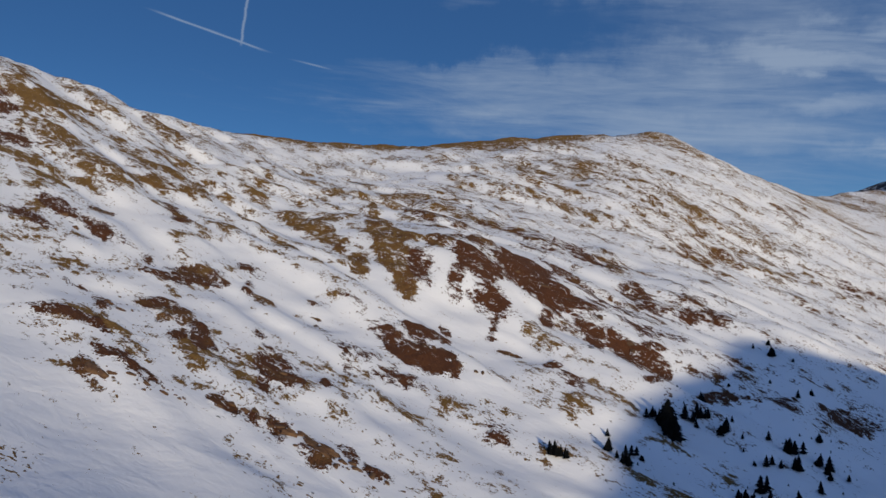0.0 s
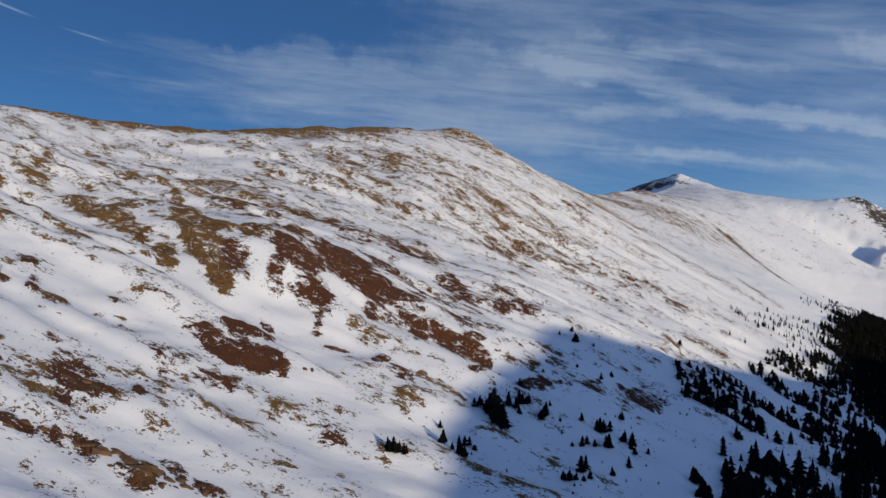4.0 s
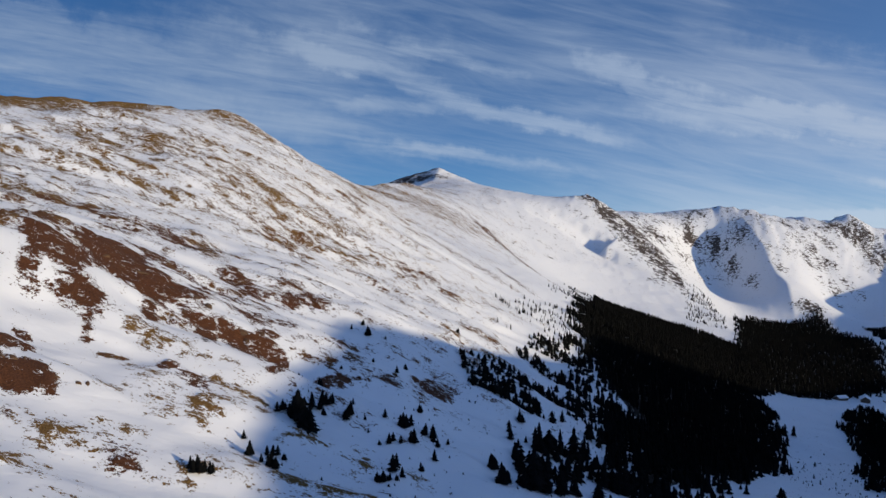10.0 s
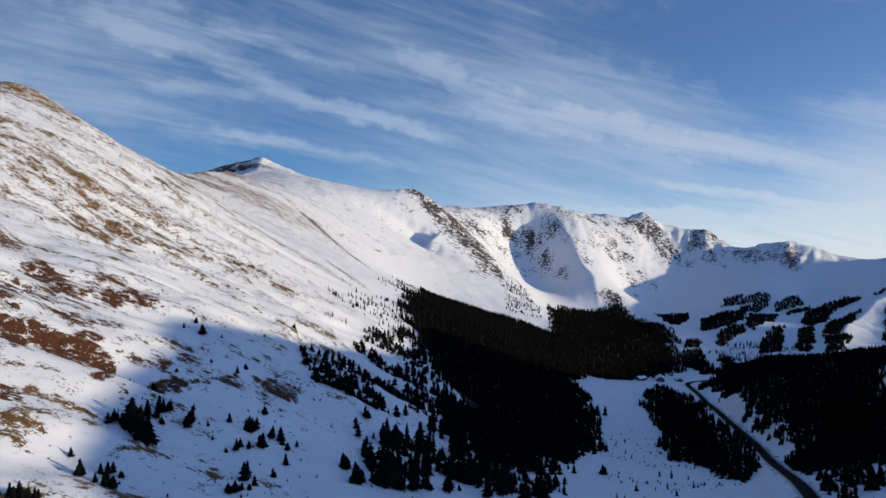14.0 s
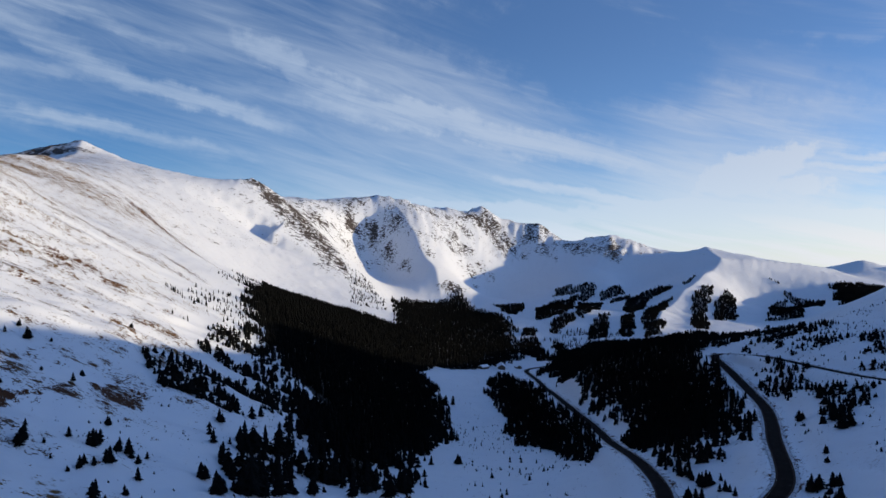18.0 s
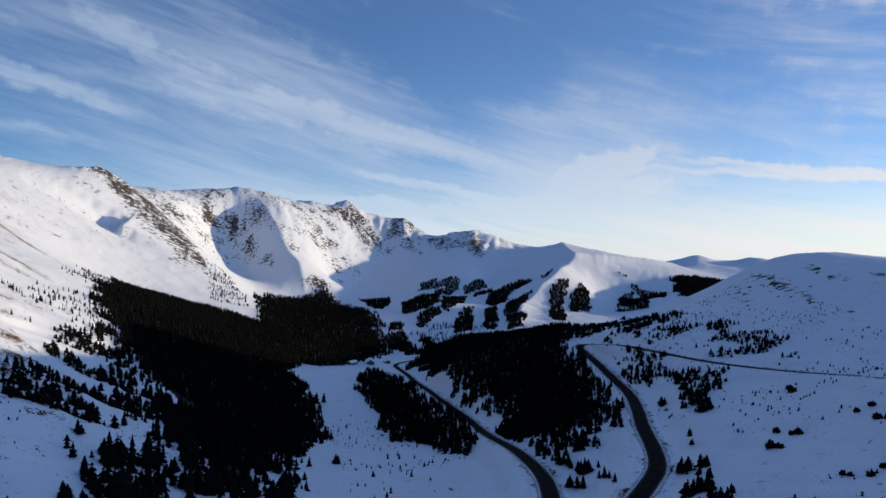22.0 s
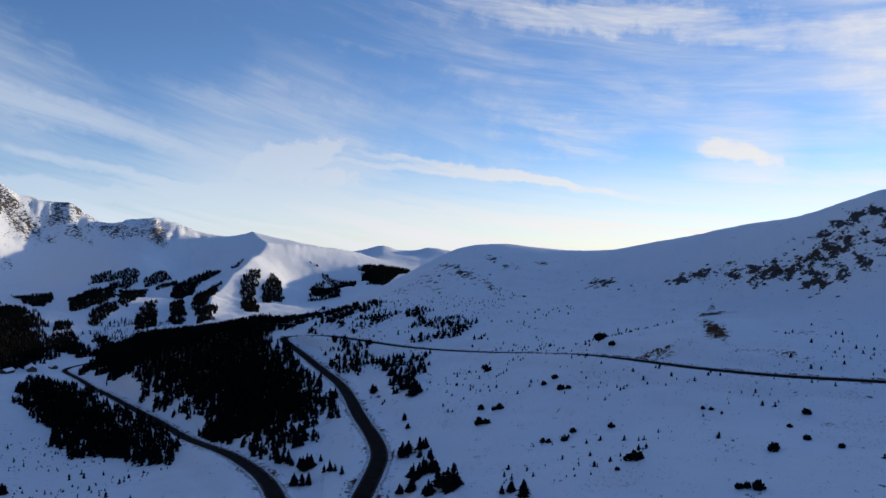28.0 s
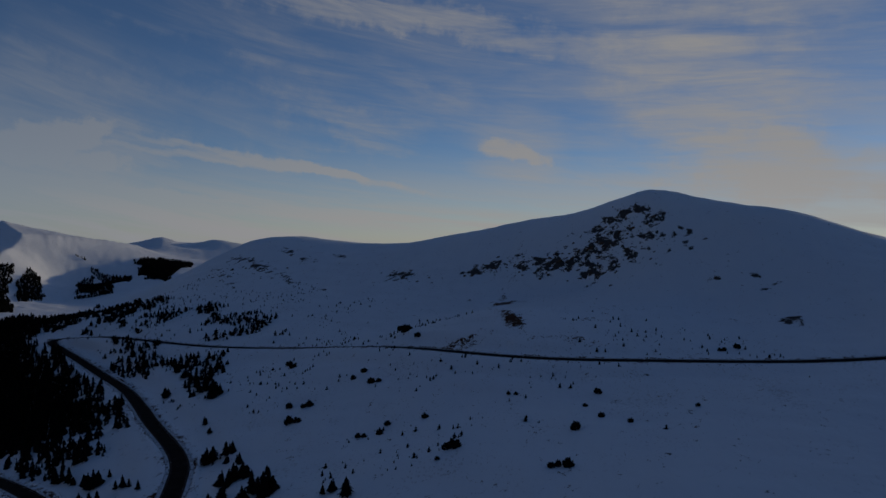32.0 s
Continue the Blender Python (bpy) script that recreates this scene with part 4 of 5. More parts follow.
# ---- trees ----
def leaf_material(name, dark, light):
    m, n = material(name)
    place = n.add("ShaderNodeTexCoord").outputs["Object"]
    tone = n.noise(place, 1.4, 4, 0.6)
    random_one = n.add("ShaderNodeNewGeometry").outputs["Random Per Island"]
    colour = n.mix(n.math("ADD", n.math("MULTIPLY", tone, 0.7), n.math("MULTIPLY", random_one, 0.4)), dark, light)
    finish(n, colour, 0.95, **{"Specular IOR Level": 0.03})
    return m


# near-black: the shade across the woods is put into the needles' colour
SHADED_NEEDLES = leaf_material("shaded_spruce_needles", (0.005, 0.0055, 0.006), (0.011, 0.0115, 0.011))
BARK = leaf_material("spruce_bark", (0.045, 0.030, 0.022), (0.12, 0.085, 0.06))
rng = np.random.default_rng(7)


def crown_arrays(height, spread, tiers, sides, rand):
    """Ragged whorls of drooping boughs round a stem, as points and triangles."""
    pts, tris = [], []
    for k in range(tiers):
        f = (k + 0.5 * rand.random()) / tiers
        base = height * (0.06 + 0.90 * f)
        reach = spread * (1 - f) ** 0.7 * (0.7 + 0.55 * rand.random()) + 0.05 * spread
        tip = min(base + height * (0.9 / tiers + 0.05), height)
        turn = rand.random() * 6.28
        for s in range(sides):
            a = turn + 6.283 * s / sides + 0.25 * (rand.random() - 0.5)
            w = 6.283 / sides * 0.62
            r = reach * (0.62 + 0.55 * rand.random())
            droop = 0.16 * r + 0.12 * rand.random()
            i = len(pts)
            pts += [(0, 0, tip), (r * 0.62 * math.cos(a - w), r * 0.62 * math.sin(a - w), base + 0.02 * height),
                    (r * math.cos(a), r * math.sin(a), base - droop), (r * 0.62 * math.cos(a + w), r * 0.62 * math.sin(a + w), base + 0.02 * height), (0, 0, base - 0.02 * height)]
            tris += [(i, i + 1, i + 2), (i, i + 2, i + 3), (i + 4, i + 2, i + 1), (i + 4, i + 3, i + 2)]
    return np.array(pts), np.array(tris)


def mesh_of(name, pts, tris, mat):
    mesh = bpy.data.meshes.new(name)
    mesh.from_pydata([tuple(p) for p in pts], [], [[int(i) for i in f] for f in tris])
    mesh.materials.append(mat)
    return mesh


def trunk_arrays(height, radius):
    pts, tris = [], []
    rings = ((-0.6, 1.25), (0.25, 1.0), (height * 0.55, 0.55), (height * 0.97, 0.08))
    for z, r in rings:
        pts += [(radius * r * math.cos(6.283 * s / 6), radius * r * math.sin(6.283 * s / 6), z) for s in range(6)]
    for k in range(len(rings) - 1):
        for s in range(6):
            a, b = k * 6 + s, k * 6 + (s + 1) % 6
            tris += [(a, b, b + 6), (a, b + 6, a + 6)]
    return np.array(pts), np.array(tris)


def make_kind(height, spread, tiers, sides, seed):
    rand = random.Random(seed)
    return mesh_of("crown", *crown_arrays(height, spread, tiers, sides, rand), SHADED_NEEDLES), mesh_of("trunk", *trunk_arrays(height, 0.02 * height + 0.04), BARK)


def make_clump(seed):
    """Several stems grown together, the tallest off the middle."""
    rand = random.Random(seed)
    pts, tris, wood, bark = [], [], [], []
    at = low = 0
    for k in range(4):
        h = 8.0 * (1 - 0.19 * k * (0.7 + 0.6 * rand.random()))
        a, r = rand.random() * 6.283, 0.45 + 0.95 * k / 3
        shift = np.array([r * math.cos(a), r * math.sin(a), 0])
        p, q = crown_arrays(h, 1.7, 8, 8, rand)
        pts.append(p + shift), tris.append(q + at)
        at += len(p)
        p, q = trunk_arrays(h, 0.15)
        wood.append(p + shift), bark.append(q + low)
        low += len(p)
    return mesh_of("crown", np.concatenate(pts), np.concatenate(tris), SHADED_NEEDLES), mesh_of("trunk", np.concatenate(wood), np.concatenate(bark), BARK)


KINDS = [make_clump(140 + k) for k in range(4)] + [make_kind(8.0, 1.75 + 0.25 * (k % 4), 9 + k % 3, 9, 20 + k) for k in range(6)]


def spruce(x, y, height, label, group, width=1.0):
    crown, trunk = KINDS[rng.integers(len(KINDS))]
    z = float(terrain(np.array([x]), np.array([y]))[0])
    tree = tagged(new("spruce_tree"), label, "tree", group)
    s = height / 8.0
    tree.matrix_world = pose(x, y, z, 0, 0, rng.random() * 360) @ Matrix.Diagonal((s * width, s * width, s, 1))
    for name, data in (("trunk", trunk), ("crown", crown)):
        new(name, data).parent = tree
    return tree


# ---- trees that stand apart: x, y, height ----
MEADOW_TREES = [
    (89, 278, 8.9), (85, 264, 11.2), (87, 263, 9.4), (87, 272, 10.6), (86, 276, 6.8), (83, 278, 4.3), (80, 276, 3.8), (98, 285, 6.2), (101, 284, 5.2), (101, 281, 3.1), (104, 288, 5.9), (105, 287, 5.3),
    (108, 288, 4.7), (115, 313, 5.1), (110, 279, 4.6), (113, 282, 6.0), (119, 290, 2.7), (119, 280, 2.2), (132, 286, 4.1), (138, 282, 6.4), (142, 285, 5.8), (149, 292, 5.3), (163, 306, 4.1), (116, 272, 1.7),
]
SLOPE_TREES = [
    (122, 266, 4.6), (125, 268, 3.8), (117, 265, 2.1), (128, 267, 3.4), (135, 269, 5.7), (153, 287, 5.3), (156, 285, 6.7), (150, 276, 4.6), (148, 270, 3.6), (138, 258, 4.7), (162, 282, 2.9), (109, 242, 6.4),
    (113, 246, 5.4), (111, 239, 3.8), (107, 236, 2.2), (125, 248, 3.6), (99, 235, 3.6), (101, 235, 4.0), (104, 236, 2.9), (175, 267, 4.8), (200, 278, 3.7), (213, 293, 4.4), (164, 248, 6.3), (160, 246, 3.1), (180, 253, 2.8),
]
EDGE_TREES = [
    (191, 254, 11.4), (186, 245, 10.7), (207, 272, 7.9), (60, 255, 3.0), (58, 244, 4.5), (57, 242, 4.0), (64, 245, 3.3), (66, 245, 3.7), (68, 246, 3.3), (69, 243, 2.3), (61, 235, 4.4), (62, 233, 3.9), (59, 237, 2.8),
    (36, 225, 4.8), (38, 225, 3.9), (40, 225, 3.5), (35, 227, 3.5), (184, 399, 3.8), (171, 389, 3.1), (179, 384, 6.2), (190, 383, 2.5), (326, 495, 6.4), (133, 328, 2.0), (159, 343, 2.2), (170, 338, 4.2), (182, 349, 3.5),
]
FRONT_TREES = [
    (165, 248, 9.1), (177, 252, 5.2), (195, 274, 5.7), (171, 262, 7.1), (181, 247, 17.8), (188, 247, 14.0), (195, 245, 11.3), (206, 248, 8.1), (217, 264, 8.6), (209, 268, 10.6), (289, 242, 16.1), (266, 236, 11.6), (258, 244, 17.2), (242, 241, 12.4), (253, 260, 16.0),
    (242, 263, 16.5), (331, 257, 5.5), (227, 294, 14.9), (234, 293, 12.8), (246, 297, 14.4), (253, 294, 17.0), (264, 296, 14.4), (262, 287, 8.0), (215, 301, 6.8), (271, 341, 10.1), (279, 357, 7.7), (275, 359, 6.3), (343, 259, 5.0), (435, 281, 7.7), (387, 234, 4.5),
]
VERGE_TREES = [
    (467, 60, 7.6), (469, 58, 5.3), (472, 41, 9.0), (483, 43, 7.9), (500, 44, 7.3), (437, 43, 7.9), (437, 39, 8.6), (417, 38, 8.2), (419, 34, 7.0), (377, 47, 4.7), (360, 47, 3.6), (316, 54, 8.2), (319, 55, 5.9),
    (318, 51, 7.0), (314, 46, 6.6), (312, 44, 5.8), (294, 44, 5.0), (304, 47, 3.8), (275, 54, 6.5), (270, 52, 6.9), (272, 49, 6.9), (270, 46, 6.9), (249, 47, 9.0), (243, 45, 9.0), (243, 42, 8.0), (241, 41, 5.2), (264, 38, 4.1),
]
BEND_TREES = [
    (366, 116, 8.0), (364, 113, 7.2), (358, 110, 7.9), (353, 108, 4.2), (342, 102, 6.8), (338, 100, 8.1), (336, 98, 7.5), (340, 93, 4.1), (316, 91, 4.1), (312, 88, 5.6), (308, 86, 3.8), (298, 83, 4.4),
    (317, 105, 6.3), (313, 101, 6.2), (310, 98, 6.3), (245, 51, 5.9), (258, 56, 7.0), (262, 60, 4.5), (219, 29, 3.5), (218, 26, 4.7), (209, 24, 6.6),
]
for rows, words, group in (
        (MEADOW_TREES, "dark green spruce in a clump on shaded snow", "spruces on the snowy bench"), (SLOPE_TREES, "small dark spruce standing alone on blue-shaded snow", "spruces on the lower slope"),
        (EDGE_TREES, "dark spruce on the sunlit edge of the snow slope", "spruces at the edge of the shade"), (FRONT_TREES, "tall dark spruce on shaded snow before the forest", "spruces before the forest"), (VERGE_TREES, "dark bushy spruce on snow beside the upper road", "spruces by the upper road"),
        (BEND_TREES, "dark spruce on the snowy bank between the two roads", "spruces between the roads")):
    for x, y, tall in rows:
        spruce(x, y, tall, words if tall > 4 else words.replace("dark", "low dark", 1), group, (1.3 if tall < 12 else 0.85) + 0.45 * rng.random())

# thin growth of single trees where the woods begin, and along the road
TREELINE = [(200, 250), (260, 340), (330, 400), (470, 540), (560, 600), (480, 480), (420, 330), (380, 275), (300, 250)]
ROADSIDE = [(470, 52), (520, 62), (620, 88), (700, 110), (690, 95), (640, 70), (570, 30), (520, 0), (480, 20)]
BANK_TREES = [(330, 120), (420, 140), (500, 172), (470, 110), (400, 95), (330, 95)]
FLOOR_TREES = [(300, 150), (420, 190), (560, 270), (700, 360), (680, 400), (520, 320), (380, 240), (260, 190)]


def scatter(poly, spacing, seed, ragged=0.0, keep=1.0):
    """Places inside a polygon, about one spacing apart, thinned and ragged at its edge."""
    g = np.random.default_rng(seed)
    p = np.array(poly, float)
    lows, highs = p.min(0) - 40, p.max(0) + 40
    gx, gy = np.meshgrid(np.arange(lows[0], highs[0], spacing), np.arange(lows[1], highs[1], spacing))
    x, y = (gx + (g.random(gx.shape) - 0.5) * spacing * 2.0).ravel(), (gy + (g.random(gx.shape) - 0.5) * spacing * 2.0).ravel()
    wx, wy = x + ragged * grain(x, y, 45, seed) + ragged * 0.5 * grain(x, y, 14, seed + 3), y + ragged * grain(x, y, 45, seed + 1) + ragged * 0.5 * grain(x, y, 14, seed + 4)
    ok = inside(wx, wy, poly) & (g.random(len(x)) < keep)
    d, _ = road_bed(x, y)
    ok &= d > ROAD_HALF + 5
    return x[ok], y[ok]


def lone_trees(poly, spacing, seed, ragged, keep, low, high, words, group):
    x, y = scatter(poly, spacing, seed, ragged, keep)
    thick = grain(x, y, 26, seed + 9)
    for a, b, c in zip(x, y, thick):
        if c > -0.25:
            spruce(float(a), float(b), low + (high - low) * rng.random() ** 1.6, words, group, 1.15 + 0.4 * rng.random())


lone_trees(TREELINE, 12.0, 31, 14, 0.52, 3.0, 9.5, "dark spruce at the upper edge of the shaded forest", "spruces at the treeline")
lone_trees(ROADSIDE, 7.5, 33, 6, 0.6, 1.6, 4.8, "low dark spruce on the snow inside the hairpin bend", "spruces inside the hairpin")
lone_trees(BANK_TREES, 9.0, 35, 8, 0.35, 2.0, 6.5, "dark spruce on the snowy road bank", "spruces on the road bank")

# ---- woods ----
LOW_KINDS = [crown_arrays(1.0, 0.17 + 0.03 * (k % 3), 4, 5, random.Random(60 + k)) for k in range(10)]


def woods(name, x, y, heights, label, widths=1.0):
    """Many far trees joined into one mesh."""
    z = terrain(x, y)
    pick = rng.integers(len(LOW_KINDS), size=len(x))
    turn, wide = rng.random(len(x)) * 6.283, widths * (0.85 + 0.4 * rng.random(len(x)))
    points, faces, at = [], [], 0
    for k, (pts, tris) in enumerate(LOW_KINDS):
        s = np.nonzero(pick == k)[0]
        if not len(s):
            continue
        c, d = np.cos(turn[s])[:, None], np.sin(turn[s])[:, None]
        h = heights[s][:, None]
        w = h * wide[s][:, None]
        px = x[s][:, None] + w * (pts[:, 0] * c - pts[:, 1] * d)
        py = y[s][:, None] + w * (pts[:, 0] * d + pts[:, 1] * c)
        pz = z[s][:, None] - 0.3 + h * pts[:, 2]
        points.append(np.stack([px, py, pz], -1).reshape(-1, 3))
        faces.append((np.arange(len(s))[:, None, None] * len(pts) + tris[None] + at).reshape(-1, 3))
        at += len(s) * len(pts)
    co, tri = np.concatenate(points), np.concatenate(faces)
    mesh = bpy.data.meshes.new(name)
    mesh.vertices.add(len(co))
    mesh.vertices.foreach_set("co", co.ravel())
    mesh.loops.add(tri.size)
    mesh.loops.foreach_set("vertex_index", tri.ravel().astype(np.int32))
    mesh.polygons.add(len(tri))
    mesh.polygons.foreach_set("loop_start", (np.arange(len(tri)) * 3).astype(np.int32))
    mesh.update(calc_edges=True)
    mesh.materials.append(SHADED_NEEDLES)
    return tagged(new(name, mesh), label, "forest", kind="stuff")


for name, poly, spacing, ragged, tall, words in (
        ("main_forest", MAIN_WOOD, 5.4, 20, 11, "dense dark spruce forest on the shaded valley side"),
        ("upper_forest", UPPER_WOOD, 8.5, 25, 13, "dark spruce forest at the head of the valley"),
        ("spur_forest", SPUR_WOOD, 5.2, 14, 10, "dense dark spruce forest on the spur between the roads"),
        ("roadside_forest", STRIP_WOOD, 4.6, 8, 9, "strip of dark spruce forest below the road")):
    x, y = scatter(poly, spacing, 3 + len(name), ragged)
    woods(name, x, y, tall * (0.6 + 0.6 * rng.random(len(x))), words, 1.3)

# islands of wood between the ski runs, on the plan
ISLANDS_EAST = [
    [(2881, 1024), (3005, 1044), (3032, 985), (2915, 956)], [(2818, 921), (2980, 963), (3041, 927), (3024, 868), (2901, 849), (2803, 873)],
    [(2082, 814), (2495, 960), (2797, 996), (2834, 907), (2311, 759), (2132, 779)], [(2231, 726), (2756, 872), (2758, 780), (2570, 733), (2155, 680)],
    [(1882, 701), (2024, 748), (2196, 760), (2229, 733), (2098, 697), (1846, 673)], [(2833, 812), (2942, 834), (3093, 791), (2944, 733)], [(2742, 740), (2862, 763), (2912, 705), (2864, 701)],
]
ISLANDS_MIDDLE = [
    [(2555, 650), (2830, 699), (2992, 599), (2945, 534), (2744, 591), (2342, 577)], [(1782, 560), (1952, 606), (2215, 647), (2265, 630), (1876, 536), (1792, 531)],
    [(1838, 490), (2211, 576), (2354, 564), (1918, 470), (1833, 461)], [(2100, 493), (2552, 555), (2738, 507), (2471, 487), (2078, 466)], [(1806, 423), (2086, 472), (2132, 430), (1873, 396)],
    [(2068, 344), (2760, 434), (2952, 434), (3002, 389), (2720, 377), (2103, 308)], [(2465, 329), (2765, 358), (3059, 343), (3008, 307), (2538, 265)],
]
ISLANDS_WEST = [
    [(2570, 176), (3174, 187), (3210, 136), (2780, 70), (2585, 60)], [(3374, 209), (3134, -7), (2810, 2), (3348, 153)], [(2719, 1263), (2621, 1178), (2736, 1100), (2592, 1041), (2222, 940), (2540, 1121)],
    [(1786, 747), (1890, 790), (1926, 755), (1811, 719)], [(1549, 655), (1761, 730), (1780, 704), (1492, 566), (1406, 561)], [(1772, 657), (1675, 588), (1497, 532), (1543, 565)], [(2974, 507), (3070, 475), (3020, 468), (2941, 495)],
]
for k, poly in enumerate(ISLANDS_EAST + ISLANDS_MIDDLE + ISLANDS_WEST):
    g = np.random.default_rng(200 + k)
    x, y = scatter(poly, 6.6, 200 + k, 8, 0.95)
    keep = grain(x, y, 40, 50 + k) + 0.7 * grain(x, y, 18, 80 + k) > -0.95
    x, y = x[keep], y[keep]
    woods("forest_island", x, y, 11 * (0.6 + 0.6 * g.random(len(x))), "dark island of spruce forest between white ski runs", 1.7)

# scattered growth too thick to count
SUNNY_EDGE = [(450, 591), (548, 689), (700, 800), (837, 900), (1000, 1050), (1390, 1380), (1390, 1280), (1000, 960), (818, 800), (626, 640), (499, 570)]
FAR_SIDE = [(3430, -20), (3610, -160), (3560, -300), (3014, -175), (2700, -110), (2800, -55), (3368, -50)]
SKI_FOOT = [(1480, 560), (1700, 520), (1900, 500), (1950, 640), (1700, 720), (1500, 640)]
CRAG_FOOT = [(1720, 1130), (1900, 1260), (2050, 1420), (2140, 1540), (2080, 1560), (1950, 1440), (1800, 1330), (1640, 1180)]
for name, poly, spacing, keep, tall, words in (
        ("scattered_trees", SUNNY_EDGE, 11, 0.55, 6, "scattered dark spruces on the sunlit snow above the forest"), ("far_forest", FAR_SIDE, 8.5, 0.95, 13, "dark forest on the far side of the valley"),
        ("scattered_trees", SKI_FOOT, 12, 0.35, 9, "dark spruces at the foot of the ski runs"), ("scattered_trees", CRAG_FOOT, 13, 0.6, 9, "dark spruces climbing the foot of a rocky spur")):
    x, y = scatter(poly, spacing * 0.62, 90 + len(words), 18, keep)
    clumped = grain((x * 0.86 - y * 0.5) * 0.5, x * 0.5 + y * 0.86, 34, 91) + 0.7 * grain(x, y, 13, 92) > (0.12 if keep < 0.9 else -2)
    x, y = x[clumped], y[clumped]
    woods(name, x, y, tall * (0.5 + 0.7 * rng.random(len(x))), words, 1.3)


# ragged growth in front of the woods
WOOD_EDGE = [(322, 461), (360, 476), (494, 575), (560, 590), (440, 392), (385, 318), (350, 275), (270, 237), (239, 266), (199, 243), (176, 246), (229, 294), (221, 326), (216, 353)]
ROAD_WOOD = [(734, 170), (657, 130), (505, 91), (430, 84), (395, 94), (366, 107), (374, 115), (408, 128), (573, 188), (673, 225)]
BEND = [(635, 94), (660, 88), (667, 70), (571, 43), (543, 20), (500, 20), (430, 30), (420, 44), (480, 48), (546, 58), (589, 84)]
KNOLL = [(806, 152), (950, 165), (1018, 100), (821, 36), (733, 48), (721, 82), (744, 108)]
CLUMPS = [(716, 89), (829, 97), (792, 51), (715, 7), (589, -52), (526, -31), (611, 17), (656, 50)]
ROW = [(730, 45), (730, 10), (594, -55), (530, -38), (595, 8)]
for name, poly, spacing, keep, low, high, words in (
        ("scattered_trees", WOOD_EDGE, 4.6, 0.9, 2.8, 8.0, "clumps of dark spruces thinning out into the snow"), ("scattered_trees", FLOOR_TREES, 12, 0.5, 1.5, 5, "small dark spruces on the snowy valley floor"),
        ("scattered_trees", KNOLL, 4.6, 0.95, 2.4, 7.0, "clumps of stunted dark spruces on the snowy knoll"), ("scattered_trees", BEND, 3.6, 0.9, 2.4, 6.5, "thick low dark spruces inside the hairpin bend"),
        ("scattered_trees", ROAD_WOOD, 3.9, 0.97, 3.6, 9.0, "dark spruces between the snowy road bank and the forest"), ("scattered_trees", CLUMPS, 5.5, 0.8, 2.2, 5.5, "clumps of low dark spruces on the snow shelf"), ("scattered_trees", ROW, 4.0, 0.9, 1.8, 4.8, "rows of stunted dark spruces above the road")):
    x, y = scatter(poly, spacing, 70 + len(words), 14, keep)
    thick = grain((x * 0.86 - y * 0.5) * 0.5, x * 0.5 + y * 0.86, 22, 77) + 0.6 * grain(x, y, 10, 78)
    bound = {"t": -0.3, "d": -0.7, "c": -0.08}.get(words[0], 0.08)
    x, y = x[thick > bound], y[thick > bound]
    woods(name, x, y, low + (high - low) * rng.random(len(x)) ** 1.2, words, {"c": 2.3, "r": 2.3, "t": 2.0}.get(words[0], 1.55))


# ---- bushes ----
def bush_mesh(seed):
    """A low mound of stiff twigs and needles, wind-clipped."""
    rand = random.Random(seed)
    pts, tris = [], []
    for k in range(46):
        a, e = rand.random() * 6.283, math.acos(rand.random() * 0.95)
        r = 0.25 + 0.35 * rand.random()
        c = Vector((math.cos(a) * math.sin(e) * 0.62, math.sin(a) * math.sin(e) * 0.62, math.cos(e) * 0.62 * (0.8 + 0.4 * rand.random())))
        out = (c + Vector((0, 0, 0.45))).normalized()
        side = out.cross(Vector((rand.random() - 0.5, rand.random() - 0.5, rand.random()))).normalized() * r * 0.62
        up = out.cross(side).normalized() * r * 0.5
        i = len(pts)
        pts += [c - side - up * 0.5, c + side - up * 0.5, c + out * r, c + up, c - out * 0.3]
        tris += [(i, i + 1, i + 2), (i + 1, i + 3, i + 2), (i + 3, i, i + 2), (i + 1, i, i + 4), (i + 3, i + 1, i + 4), (i, i + 3, i + 4)]
    return mesh_of("foliage", [tuple(p) for p in pts], tris, SHADED_NEEDLES)


BUSHES = [bush_mesh(300 + k) for k in range(5)]
STEM = mesh_of("stem", *trunk_arrays(0.7, 0.07), BARK)


def bush(x, y, height, label, group):
    z = float(terrain(np.array([x]), np.array([y]))[0])
    ob = tagged(new("bush"), label, "bush", group)
    w = height * (0.62 + 0.25 * rng.random())
    ob.matrix_world = pose(x, y, z, 0, 0, rng.random() * 360) @ Matrix.Diagonal((w, w * (0.8 + 0.3 * rng.random()), height * 0.85, 1))
    new("foliage", BUSHES[rng.integers(len(BUSHES))]).parent = ob
    new("stem", STEM).parent = ob
    return ob


SHELF_BUSHES = [
    (436, -14, 4.9), (446, -14, 3.8), (357, -28, 3.4), (360, -35, 3.4), (339, -32, 3.5), (336, -35, 2.7), (343, 0, 4.3), (354, 8, 3.9), (325, 15, 5.0), (322, 12, 3.5), (273, -2, 2.7), (271, -4, 2.4), (268, -10, 2.9),
    (274, -16, 2.8), (212, -17, 4.6), (207, -8, 1.6), (259, -68, 2.0), (256, -70, 1.7), (234, -98, 3.2), (223, -83, 1.8), (206, -78, 2.5), (197, -59, 3.8), (194, -82, 2.2), (193, -115, 1.9), (260, -199, 2.3),
]
BANK_BUSHES = [(259, -201, 2.2), (258, -209, 3.1), (170, -30, 1.9), (167, -34, 3.1), (420, -85, 5.4), (427, -90, 4.0), (481, -107, 4.3), (395, -83, 3.4), (266, -30, 2.2), (345, 3, 2.7), (169, -32, 2.2), (214, -15, 2.6), (199, -61, 2.4)]
for x, y, tall in SHELF_BUSHES:
    bush(x, y, tall * 0.85, "dark wind-clipped evergreen bush on open shaded snow", "bushes on the snow shelf")
